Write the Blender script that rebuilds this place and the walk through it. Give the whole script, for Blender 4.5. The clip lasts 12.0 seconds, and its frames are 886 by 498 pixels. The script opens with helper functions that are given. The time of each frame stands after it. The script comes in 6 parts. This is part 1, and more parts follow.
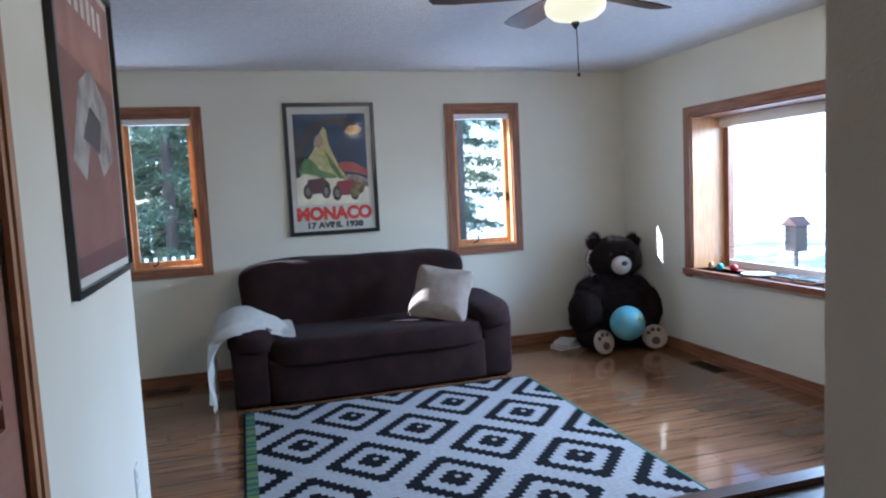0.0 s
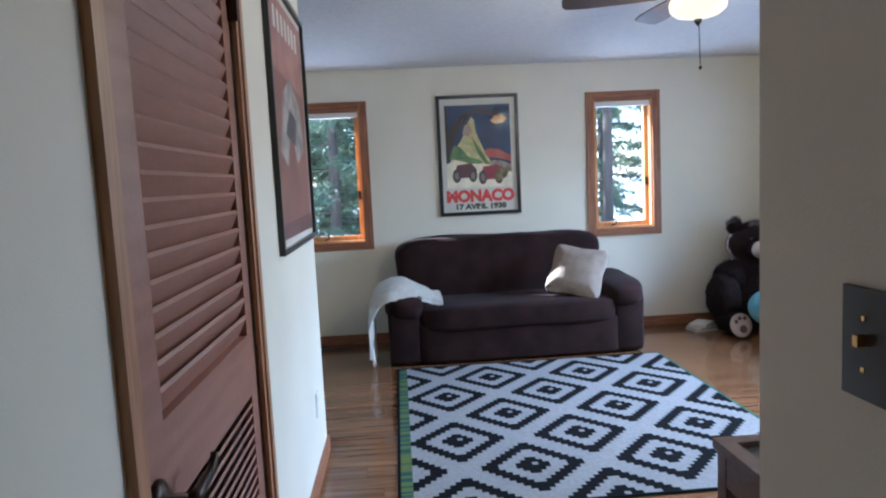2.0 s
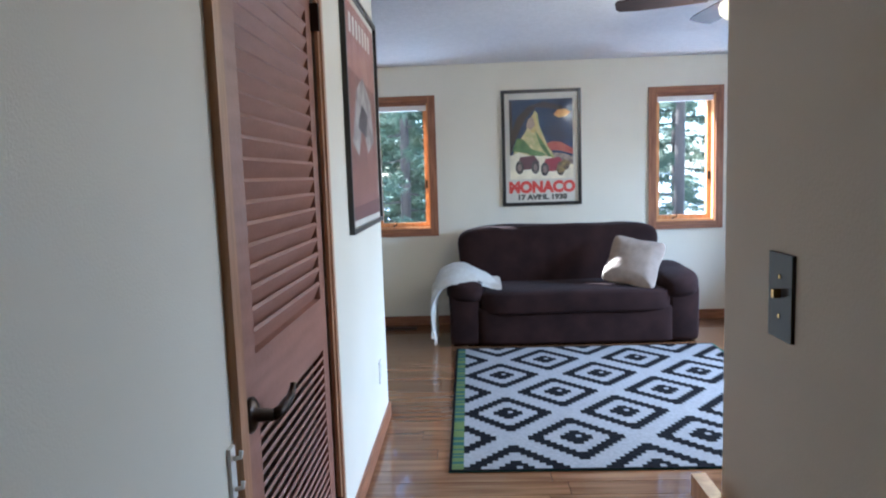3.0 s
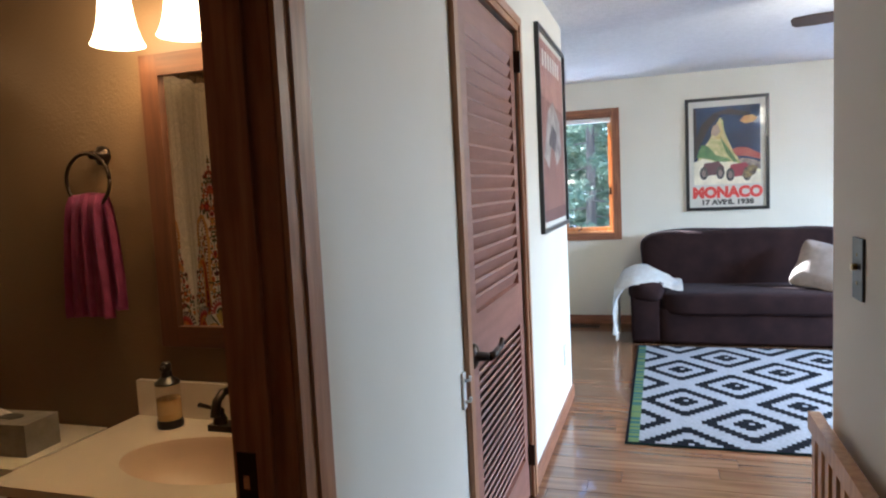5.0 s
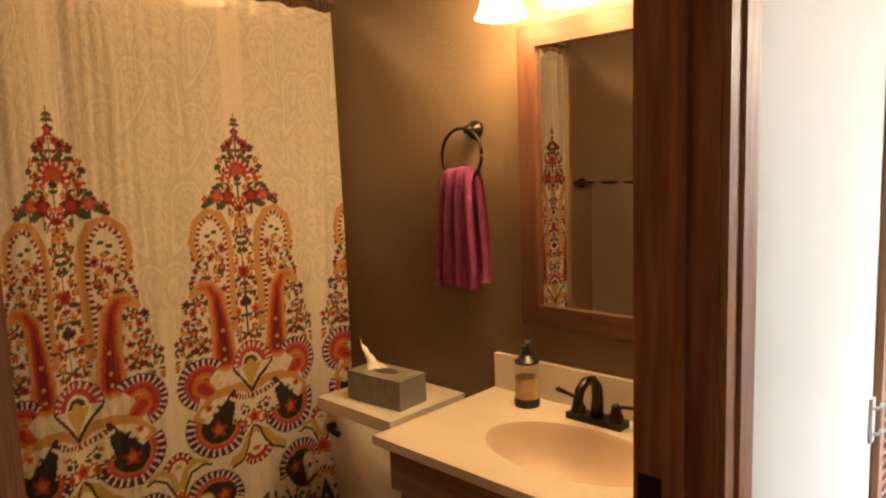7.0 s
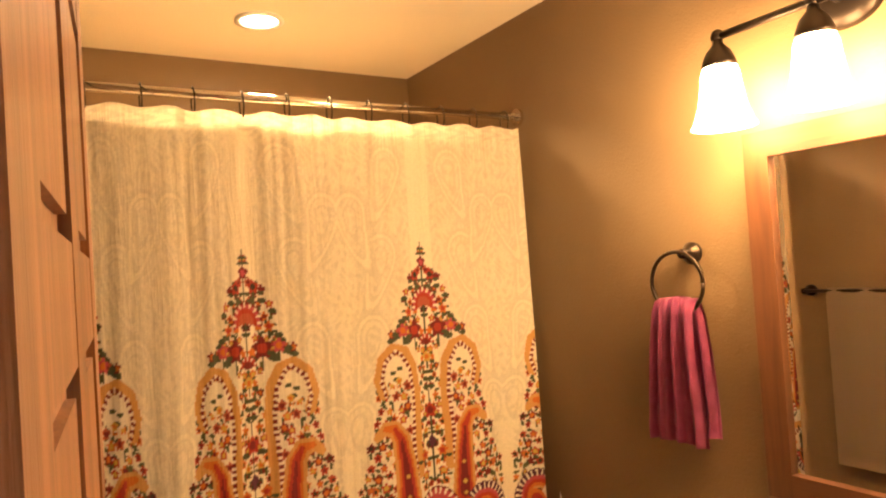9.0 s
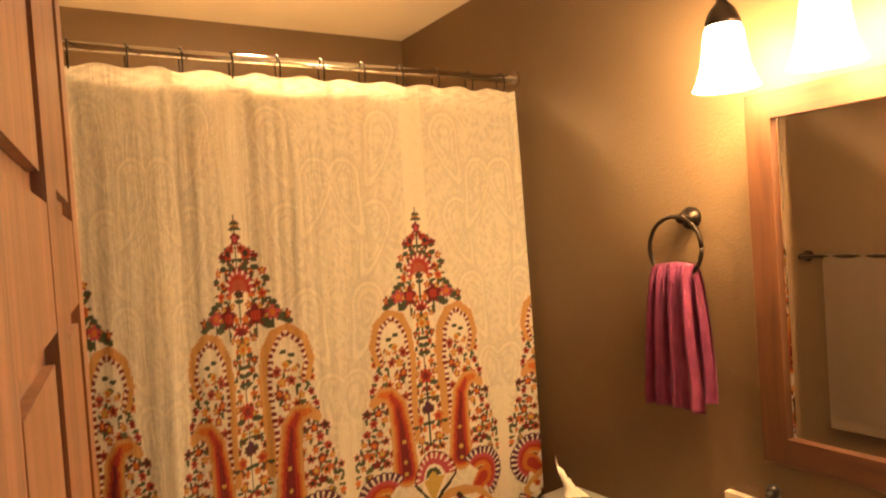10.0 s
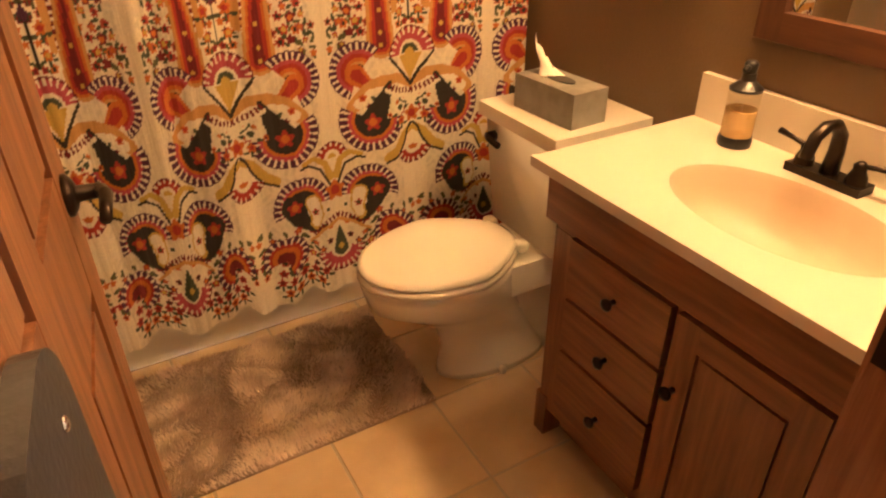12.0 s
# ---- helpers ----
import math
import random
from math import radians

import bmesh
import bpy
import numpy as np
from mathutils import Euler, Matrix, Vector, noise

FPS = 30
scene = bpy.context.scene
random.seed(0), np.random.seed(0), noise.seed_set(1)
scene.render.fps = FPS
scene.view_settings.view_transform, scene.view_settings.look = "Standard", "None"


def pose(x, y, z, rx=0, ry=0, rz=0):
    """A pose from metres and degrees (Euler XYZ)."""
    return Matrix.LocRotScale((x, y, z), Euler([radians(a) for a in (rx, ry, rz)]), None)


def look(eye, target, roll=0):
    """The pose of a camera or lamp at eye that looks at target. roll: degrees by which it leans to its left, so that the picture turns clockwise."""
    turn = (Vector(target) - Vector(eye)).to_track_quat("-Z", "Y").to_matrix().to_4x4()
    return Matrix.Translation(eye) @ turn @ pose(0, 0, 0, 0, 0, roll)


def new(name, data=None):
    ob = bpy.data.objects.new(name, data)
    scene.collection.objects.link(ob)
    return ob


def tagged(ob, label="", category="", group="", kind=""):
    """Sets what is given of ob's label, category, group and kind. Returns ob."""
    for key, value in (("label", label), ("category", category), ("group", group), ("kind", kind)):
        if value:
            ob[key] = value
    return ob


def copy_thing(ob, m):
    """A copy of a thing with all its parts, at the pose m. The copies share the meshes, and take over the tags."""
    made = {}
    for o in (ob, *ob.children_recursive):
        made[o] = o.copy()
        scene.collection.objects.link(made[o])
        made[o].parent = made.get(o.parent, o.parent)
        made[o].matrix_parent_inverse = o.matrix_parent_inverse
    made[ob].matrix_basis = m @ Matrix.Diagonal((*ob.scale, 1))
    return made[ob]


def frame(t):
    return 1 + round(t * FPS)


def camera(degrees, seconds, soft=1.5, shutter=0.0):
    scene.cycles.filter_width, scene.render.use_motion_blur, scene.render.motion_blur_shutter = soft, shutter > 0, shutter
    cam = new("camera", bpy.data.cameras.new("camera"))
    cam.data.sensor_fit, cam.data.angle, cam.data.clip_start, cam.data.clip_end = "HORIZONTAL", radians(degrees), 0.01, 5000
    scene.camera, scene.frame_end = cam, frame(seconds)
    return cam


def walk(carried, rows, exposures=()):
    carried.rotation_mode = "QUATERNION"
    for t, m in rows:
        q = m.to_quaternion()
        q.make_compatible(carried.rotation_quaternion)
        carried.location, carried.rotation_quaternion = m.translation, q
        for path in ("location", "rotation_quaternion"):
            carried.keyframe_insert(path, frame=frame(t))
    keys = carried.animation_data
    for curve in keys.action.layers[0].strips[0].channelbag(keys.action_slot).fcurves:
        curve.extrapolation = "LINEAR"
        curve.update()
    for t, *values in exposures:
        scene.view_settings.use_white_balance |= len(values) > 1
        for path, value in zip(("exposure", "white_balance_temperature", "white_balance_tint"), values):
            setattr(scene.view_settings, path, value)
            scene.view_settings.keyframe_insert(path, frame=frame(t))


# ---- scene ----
cam = camera(67.0, 12.0, soft=2.1)

EXPOSURES = [(0, 2.25, 4750, 10), (1, 2.25, 4750, 10), (2.5, 2.75, 4850, 10), (3.2, 2.85, 4850, 10), (5, 3.3, 4950, 10), (6, 3.7, 5050, 11), (7, 4.6, 5750, 13), (9.0, 5.5, 6050, 13), (9.5, 5.3, 6000, 13), (10, 5.25, 6000, 14), (11, 5.5, 6150, 17), (12, 5.55, 6350, 21)]
PATH = [
    (0, (0.463, -5.42, 1.414), (1.028, -3.51, 1.233), -2.8),
    (0.5, (0.474, -5.523, 1.399), (0.942, -3.588, 1.21), -2.3),
    (1, (0.482, -5.654, 1.395), (0.818, -3.692, 1.199), -2.3),
    (1.5, (0.467, -5.758, 1.398), (0.679, -3.779, 1.198), -2.8),
    (2, (0.444, -5.881, 1.404), (0.571, -3.895, 1.201), -2.8),
    (2.5, (0.445, -6.028, 1.406), (0.502, -4.04, 1.19), -2.0),
    (3, (0.504, -6.174, 1.392), (0.422, -4.188, 1.173), -1.9),
    (5, (0.573, -6.760, 1.402), (-0.045, -4.866, 1.227), -2.8),
    (5.5, (0.534, -6.775, 1.412), (-0.272, -4.953, 1.231), -2.7),
    (6, (0.478, -6.772, 1.422), (-0.509, -5.043, 1.227), -2.2),
    (6.5, (0.420, -6.765, 1.440), (-0.743, -5.155, 1.221), -2.0),
    (7, (0.345, -6.710, 1.438), (-1.030, -5.280, 1.202), -2.0),
    (9, (0.147, -6.598, 1.563), (-1.562, -5.559, 1.609), -3.8),
    (9.5, (0.111, -6.58, 1.575), (-1.589, -5.536, 1.706), -3.7),
    (10, (0.125, -6.585, 1.557), (-1.58, -5.54, 1.506), -3.9),
    (10.5, (0.158, -6.601, 1.544), (-1.507, -5.578, 1.118), -2.7),
    (11, (0.172, -6.570, 1.423), (-1.442, -5.614, 0.751), -1.4),
    (11.5, (0.157, -6.526, 1.393), (-1.382, -5.635, 0.468), -0.7),
    (12, (0.134, -6.489, 1.354), (-1.35, -5.65, 0.308), -0.4),
]
walk(cam, [(t, look(eye, target, roll)) for t, eye, target, roll in PATH], EXPOSURES)

H = 2.38                      # ceiling height
EX = 3.83                     # east wall
BATH_N, BATH_S, TUB_X, BATH_W = -5.19, -6.69, -1.65, -2.375
YA, YB = -5.83, -6.66         # bathroom doorway, clear

# ---- world and light ----
world = bpy.data.worlds.new("sky")
scene.world = world
world.use_nodes = True
SUN_DIR = Vector((0.80, -0.340, -0.555)).normalized()
sky = world.node_tree.nodes.new("ShaderNodeTexSky")
sky.sky_type, sky.sun_disc = "NISHITA", False
sky.sun_elevation = math.asin(-SUN_DIR.z)
sky.sun_rotation = math.atan2(-SUN_DIR.x, -SUN_DIR.y)
world.node_tree.links.new(sky.outputs[0], world.node_tree.nodes["Background"].inputs[0])
world.node_tree.nodes["Background"].inputs[1].default_value = 0.15


def lamp(name, kind, energy, color, m, **kw):
    d = bpy.data.lights.new(name, kind)
    d.energy, d.color = energy, color
    for k, v in kw.items():
        setattr(d, k, v)
    ob = new(name, d)
    ob.matrix_world = m
    return ob


lamp("sun", "SUN", 5.0, (1, 0.93, 0.82), look((-8, 3, 6), Vector((-8, 3, 6)) + SUN_DIR), angle=radians(0.55))
lamp("window_daylight", "AREA", 145, (0.84, 0.92, 1.0), look((EX + 2.3, -1.9, 2.45), (0.2, -2.5, 1.25)), shape="RECTANGLE", size=3.0, size_y=1.3)
BULB = (1.0, 0.57, 0.205)
for bx in (-0.765, -0.555, -0.345):
    lamp("vanity_bulb_light", "POINT", 0.150, BULB, Matrix.Translation((bx, BATH_N - 0.12, 1.88)), shadow_soft_size=0.04)
lamp("can_light", "SPOT", 5.5, BULB, pose(-1.96, -5.96, H - 0.03), spot_size=radians(140), spot_blend=0.5, shadow_soft_size=0.05)
lamp("fan_bulb_light", "POINT", 8, (1, 0.8, 0.5), Matrix.Translation((1.835, -2.87, 2.12)), shadow_soft_size=0.05)


# ---- materials ----
def mat(name, color, rough=0.5, metal=0.0, color2=None, scale=8.0, stretch=(1, 1, 1), bump=0.0, bscale=60.0, bstretch=(1, 1, 1),
        emit=0.0, coat=0.0, alpha=1.0, trans=0.0, var=0.0, sheen=0.0, detail=4.0, lo=0.35, hi=0.65, sss=0.0, rvar=0.0):
    m = bpy.data.materials.new(name)
    m.use_nodes = True
    nt = m.node_tree
    n, l = nt.nodes, nt.links
    b = n["Principled BSDF"]
    b.inputs["Base Color"].default_value = (*color, 1)
    b.inputs["Roughness"].default_value = rough
    b.inputs["Metallic"].default_value = metal
    b.inputs["Coat Weight"].default_value = coat
    b.inputs["Coat Roughness"].default_value = 0.08
    b.inputs["Transmission Weight"].default_value = trans
    b.inputs["Sheen Weight"].default_value = sheen
    b.inputs["Alpha"].default_value = alpha
    tc = n.new("ShaderNodeTexCoord")

    def tex(sc, st, det):
        mp = n.new("ShaderNodeMapping")
        mp.inputs["Scale"].default_value = st
        l.new(tc.outputs["Object"], mp.inputs[0])
        t = n.new("ShaderNodeTexNoise")
        t.inputs["Scale"].default_value, t.inputs["Detail"].default_value = sc, det
        l.new(mp.outputs[0], t.inputs["Vector"])
        return t, mp

    out = None
    if color2:
        t, mp = tex(scale, stretch, detail)
        if var:
            oi = n.new("ShaderNodeObjectInfo")
            add = n.new("ShaderNodeVectorMath")
            add.operation = "MULTIPLY_ADD"
            l.new(oi.outputs["Random"], add.inputs[0])
            add.inputs[1].default_value = (37, 53, 11)
            l.new(tc.outputs["Object"], add.inputs[2])
            l.new(add.outputs[0], mp.inputs[0])
        r = n.new("ShaderNodeValToRGB")
        r.color_ramp.elements[0].position, r.color_ramp.elements[1].position = lo, hi
        r.color_ramp.elements[0].color, r.color_ramp.elements[1].color = (*color, 1), (*color2, 1)
        l.new(t.outputs[0], r.inputs[0])
        out = r.outputs[0]
        if var:
            hs = n.new("ShaderNodeHueSaturation")
            mr = n.new("ShaderNodeMapRange")
            mr.inputs[3].default_value, mr.inputs[4].default_value = 1 - var, 1 + var
            l.new(oi.outputs["Random"], mr.inputs[0])
            l.new(mr.outputs[0], hs.inputs["Value"])
            l.new(out, hs.inputs["Color"])
            out = hs.outputs[0]
        l.new(out, b.inputs["Base Color"])
    if rvar:
        t3, _ = tex(3.5, (1, 1, 1), 5)
        mr2 = n.new("ShaderNodeMapRange")
        mr2.inputs[3].default_value, mr2.inputs[4].default_value = max(rough - rvar, 0.02), rough + rvar
        l.new(t3.outputs[0], mr2.inputs[0])
        l.new(mr2.outputs[0], b.inputs["Roughness"])
    if bump:
        t2, _ = tex(bscale, bstretch, 5)
        bp = n.new("ShaderNodeBump")
        bp.inputs["Strength"].default_value, bp.inputs["Distance"].default_value = bump, 0.01
        l.new(t2.outputs[0], bp.inputs["Height"])
        l.new(bp.outputs[0], b.inputs["Normal"])
    if emit:
        b.inputs["Emission Strength"].default_value = emit
        b.inputs["Emission Color"].default_value = (*color, 1)
    return m


WALL = mat("wall_paint", (0.73, 0.69, 0.575), 0.6, color2=(0.77, 0.73, 0.615), scale=1.5, bump=0.12, bscale=220)
BWALL = mat("bath_wall_paint", (0.155, 0.100, 0.052), 0.42, color2=(0.178, 0.118, 0.063), scale=1.2, bump=0.14, bscale=160)
CEIL = mat("ceiling_texture", (0.74, 0.75, 0.78), 0.7, color2=(0.80, 0.81, 0.84), scale=30, bump=0.6, bscale=70)
BCEIL = mat("bath_ceiling_paint", (0.80, 0.70, 0.54), 0.6, bump=0.1, bscale=120)
OAK = mat("stained_oak", (0.19, 0.074, 0.034), 0.45, color2=(0.33, 0.145, 0.070), scale=7, stretch=(9, 9, 0.7), bump=0.15, bscale=60, bstretch=(6, 6, 0.4), coat=0.0)
OAKH = mat("stained_oak_level", (0.19, 0.074, 0.034), 0.45, color2=(0.33, 0.145, 0.070), scale=7, stretch=(0.7, 9, 9), bump=0.15, bscale=60, bstretch=(0.4, 6, 6), coat=0.0)
OAKY = mat("stained_oak_across", (0.19, 0.074, 0.034), 0.45, color2=(0.33, 0.145, 0.070), scale=7, stretch=(9, 0.7, 9), bump=0.15, bscale=60, bstretch=(6, 0.4, 6), coat=0.0)
# Lighter than the stained oak: honey tone with window glare put into the colour
CASE = mat("casing_oak_glare", (0.32, 0.155, 0.070), 0.42, color2=(0.48, 0.26, 0.13), scale=7, stretch=(9, 9, 0.7), bump=0.15, bscale=60, bstretch=(6, 6, 0.4))
CASEY = mat("casing_oak_glare_across", (0.32, 0.155, 0.070), 0.42, color2=(0.48, 0.26, 0.13), scale=7, stretch=(9, 0.7, 9), bump=0.15, bscale=60, bstretch=(6, 0.4, 6))
HONEY = mat("honey_oak", (0.50, 0.24, 0.09), 0.35, color2=(0.64, 0.34, 0.14), scale=7, stretch=(9, 9, 0.8), coat=0.3)
LOUV = mat("louver_door_paint", (0.27, 0.125, 0.085), 0.4, color2=(0.34, 0.165, 0.115), scale=6, stretch=(5, 0.6, 5), bump=0.1, bscale=50)
PLANK = mat("laminate_plank", (0.130, 0.060, 0.026), 0.20, color2=(0.225, 0.116, 0.054), scale=4, stretch=(0.5, 7, 1), var=0.16, coat=0.45, rvar=0.03, bump=0.010, bscale=30, bstretch=(0.4, 6, 1))
GAP = mat("floor_joint", (0.09, 0.05, 0.03), 0.8)
TILE = mat("floor_tile", (0.50, 0.37, 0.22), 0.32, color2=(0.62, 0.48, 0.30), scale=6, var=0.08, bump=0.06, bscale=30)
GROUT = mat("grout", (0.44, 0.38, 0.28), 0.85, bump=0.2, bscale=200)
BLACK = mat("black_frame", (0.018, 0.017, 0.017), 0.3)
BRONZE = mat("oiled_bronze", (0.035, 0.025, 0.02), 0.33, metal=0.85)
CHROME = mat("chrome", (0.75, 0.72, 0.68), 0.12, metal=1)
WHITE = mat("white_plastic", (0.78, 0.77, 0.73), 0.35)
SOFA = mat("sofa_velour", (0.015, 0.0060, 0.0055), 0.9, color2=(0.028, 0.0120, 0.0105), scale=5, bump=0.25, bscale=160, sheen=0.02)
CREAM = mat("cream_knit", (0.80, 0.77, 0.70), 0.9, color2=(0.88, 0.86, 0.80), scale=30, bump=0.5, bscale=140, sheen=0.3)
PILLOW = mat("pillow_linen", (0.25, 0.20, 0.165), 0.9, color2=(0.32, 0.26, 0.215), scale=14, bump=0.3, bscale=260)
FUR = mat("dark_plush", (0.010, 0.006, 0.006), 0.95, color2=(0.018, 0.011, 0.010), scale=40, bump=0.9, bscale=120)
PAD = mat("plush_pad", (0.46, 0.38, 0.32), 0.9, bump=0.5, bscale=150)
PORC = mat("porcelain", (0.80, 0.76, 0.66), 0.08, coat=0.6)
CULT = mat("cultured_marble", (0.66, 0.60, 0.51), 0.2, color2=(0.71, 0.65, 0.56), scale=4, coat=0.5)
# moulded in one with the slab, coloured darker and peachier than it
BOWLM = mat("basin_marble_darker", (0.58, 0.46, 0.35), 0.38)
MIRROR = mat("mirror_silver", (0.92, 0.92, 0.92), 0.01, metal=1)


def glass_mat(name, tint=(1, 1, 1), gloss=0.08):
    m = bpy.data.materials.new(name)
    m.use_nodes = True
    nt = m.node_tree
    nt.nodes.clear()
    o, mx = nt.nodes.new("ShaderNodeOutputMaterial"), nt.nodes.new("ShaderNodeMixShader")
    t, g = nt.nodes.new("ShaderNodeBsdfTransparent"), nt.nodes.new("ShaderNodeBsdfGlossy")
    t.inputs[0].default_value = (*tint, 1)
    g.inputs["Roughness"].default_value = 0.02
    mx.inputs[0].default_value = gloss
    nt.links.new(t.outputs[0], mx.inputs[1])
    nt.links.new(g.outputs[0], mx.inputs[2])
    nt.links.new(mx.outputs[0], o.inputs[0])
    return m


GLASS = glass_mat("window_glass", (0.97, 0.985, 0.98), 0.05)
PGLASS = glass_mat("picture_glass", (1, 1, 1), 0.03)

PLANK.node_tree.nodes["Principled BSDF"].inputs["Specular IOR Level"].default_value = 0.3
PLANK.node_tree.nodes["Principled BSDF"].inputs["Coat Roughness"].default_value = 0.04
for m_ in (SOFA, FUR):
    m_.node_tree.nodes["Principled BSDF"].inputs["Specular IOR Level"].default_value = 0.2


# ---- mesh helpers ----
def mesh_ob(name, bm, material, smooth=False, bevel=0.0, seg=2):
    if bevel:
        bmesh.ops.bevel(bm, geom=[e for e in bm.edges if len(e.link_faces) == 2 and e.calc_face_angle(0) > 0.6], offset=bevel, segments=seg, affect="EDGES", profile=0.6)
    bmesh.ops.recalc_face_normals(bm, faces=bm.faces)
    me = bpy.data.meshes.new(name)
    bm.to_mesh(me)
    bm.free()
    me.materials.append(material)
    if smooth:
        for p in me.polygons:
            p.use_smooth = True
    return new(name, me)


def part(name, bm, material, parent=None, label="", smooth=False, bevel=0.0, seg=2):
    ob = mesh_ob(name, bm, material, smooth, bevel, seg)
    ob.parent = parent
    return tagged(ob, label) if label else ob


def thing(name, label, category, m=None, group=""):
    ob = new(name)
    ob.empty_display_size = 0.1
    if m is not None:
        ob.matrix_world = m
    return tagged(ob, label, category, group)


def box(x0, y0, z0, x1, y1, z1, bm=None):
    bm = bm or bmesh.new()
    v = [bm.verts.new((x, y, z)) for z in (z0, z1) for x, y in ((x0, y0), (x1, y0), (x1, y1), (x0, y1))]
    for f in ((3, 2, 1, 0), (4, 5, 6, 7), (0, 1, 5, 4), (1, 2, 6, 5), (2, 3, 7, 6), (3, 0, 4, 7)):
        bm.faces.new([v[i] for i in f])
    return bm


def lathe(profile, n=24, bm=None, center=(0, 0, 0), sx=1.0, sy=1.0, cap=True):
    """Turn (radius, height) pairs round the z axis."""
    bm = bm or bmesh.new()
    rings = [[bm.verts.new((center[0] + r * sx * math.cos(2 * math.pi * k / n), center[1] + r * sy * math.sin(2 * math.pi * k / n), center[2] + z)) for k in range(n)] for r, z in profile]
    for a, b in zip(rings, rings[1:]):
        for k in range(n):
            bm.faces.new((a[k], a[(k + 1) % n], b[(k + 1) % n], b[k]))
    if cap:
        bm.faces.new(rings[0][::-1])
        bm.faces.new(rings[-1])
    return bm


def tube(points, r, n=10, bm=None, radii=None):
    bm = bm or bmesh.new()
    pts = [Vector(p) for p in points]
    rings = []
    side = None
    for i, p in enumerate(pts):
        d = (pts[min(i + 1, len(pts) - 1)] - pts[max(i - 1, 0)]).normalized()
        if side is None:
            side = d.orthogonal().normalized()
        side = (side - d * side.dot(d)).normalized()
        up = d.cross(side)
        rr = radii[i] if radii else r
        rings.append([bm.verts.new(p + rr * (math.cos(2 * math.pi * k / n) * side + math.sin(2 * math.pi * k / n) * up)) for k in range(n)])
    for a, b in zip(rings, rings[1:]):
        for k in range(n):
            bm.faces.new((a[k], a[(k + 1) % n], b[(k + 1) % n], b[k]))
    bm.faces.new(rings[0][::-1])
    bm.faces.new(rings[-1])
    return bm


def blob(c, r, bm=None, seg=20, rings=14, power=1.0, rot=None):
    """A rounded body: an ellipsoid, or with power under 1 a puffy box."""
    bm = bm or bmesh.new()
    f = lambda v: math.copysign(abs(v) ** power, v)  # noqa: E731
    grid = []
    R = rot.to_3x3() if rot else Matrix.Identity(3)
    for i in range(rings + 1):
        th = math.pi * i / rings
        row = []
        for k in range(seg):
            ph = 2 * math.pi * k / seg
            p = Vector((r[0] * f(math.sin(th)) * f(math.cos(ph)), r[1] * f(math.sin(th)) * f(math.sin(ph)), r[2] * f(math.cos(th))))
            row.append(R @ p + Vector(c))
        grid.append(row)
    top, bot = bm.verts.new(grid[0][0]), bm.verts.new(grid[-1][0])
    vs = [[bm.verts.new(p) for p in row] for row in grid[1:-1]]
    for k in range(seg):
        bm.faces.new((top, vs[0][k], vs[0][(k + 1) % seg]))
        bm.faces.new((bot, vs[-1][(k + 1) % seg], vs[-1][k]))
    for a, b in zip(vs, vs[1:]):
        for k in range(seg):
            bm.faces.new((a[k], b[k], b[(k + 1) % seg], a[(k + 1) % seg]))
    return bm


def outline(loop, axis, a, b, bm=None):
    """Extrude a closed 2D loop from a to b along an axis ("x", "y" or "z")."""
    bm = bm or bmesh.new()
    put = {"x": lambda u, v, w: (w, u, v), "y": lambda u, v, w: (u, w, v), "z": lambda u, v, w: (u, v, w)}[axis]
    p, q = ([bm.verts.new(put(u, v, w)) for u, v in loop] for w in (a, b))
    n = len(loop)
    for i in range(n):
        bm.faces.new((p[i], p[(i + 1) % n], q[(i + 1) % n], q[i]))
    bm.faces.new(p[::-1])
    bm.faces.new(q)
    return bm


def structure(name, bm, material, bevel=0.0):
    return tagged(mesh_ob(name, bm, material, bevel=bevel), kind="structure")


# ---- structure ----
def wall_y(name, y0, y1, x0, x1, holes=(), material=WALL):
    """A wall along x between y0 and y1; holes are (x0, x1, z0, z1)."""
    bm = bmesh.new()
    x = x0
    for hx0, hx1, hz0, hz1 in sorted(holes):
        box(x, y0, 0, hx0, y1, H, bm)
        if hz0 > 0:
            box(hx0, y0, 0, hx1, y1, hz0, bm)
        box(hx0, y0, hz1, hx1, y1, H, bm)
        x = hx1
    box(x, y0, 0, x1, y1, H, bm)
    return structure(name, bm, material)


def wall_x(name, x0, x1, y0, y1, holes=(), material=WALL):
    bm = bmesh.new()
    y = y0
    for hy0, hy1, hz0, hz1 in sorted(holes):
        box(x0, y, 0, x1, hy0, H, bm)
        if hz0 > 0:
            box(x0, hy0, 0, x1, hy1, hz0, bm)
        box(x0, hy0, hz1, x1, hy1, H, bm)
        y = hy1
    box(x0, y, 0, x1, y1, H, bm)
    return structure(name, bm, material)


WZ0, WZ1 = 0.90, 2.05         # small windows, clear opening
WINS = ((-0.36, 0.155), (2.195, 2.735))
BWIN = (-3.05, -0.95, 0.69, 1.88)
wall_y("wall_north", 0, 0.13, -1.7, EX + 0.16, [(a, b, WZ0, WZ1) for a, b in WINS])
wall_x("wall_east", EX, EX + 0.16, -5.4, 0, [BWIN])
wall_x("wall_west", -1.7, -1.58, -2.4, 0)
wall_y("wall_nook", -2.52, -2.4, -1.7, -0.11)
wall_x("wall_hall_west", -0.108, 0, -8.6, -2.4, [(YB - 0.02, YA + 0.02, 0, 2.05), (-4.80, -3.86, 0, 2.07)])
wall_x("wall_hall_east", 0.971, 1.101, -8.6, -4.935)
wall_y("wall_hall_south", -8.72, -8.6, -0.13, 1.14)
wall_y("wall_living_south", -5.4, -5.28, 1.101, EX + 0.16)
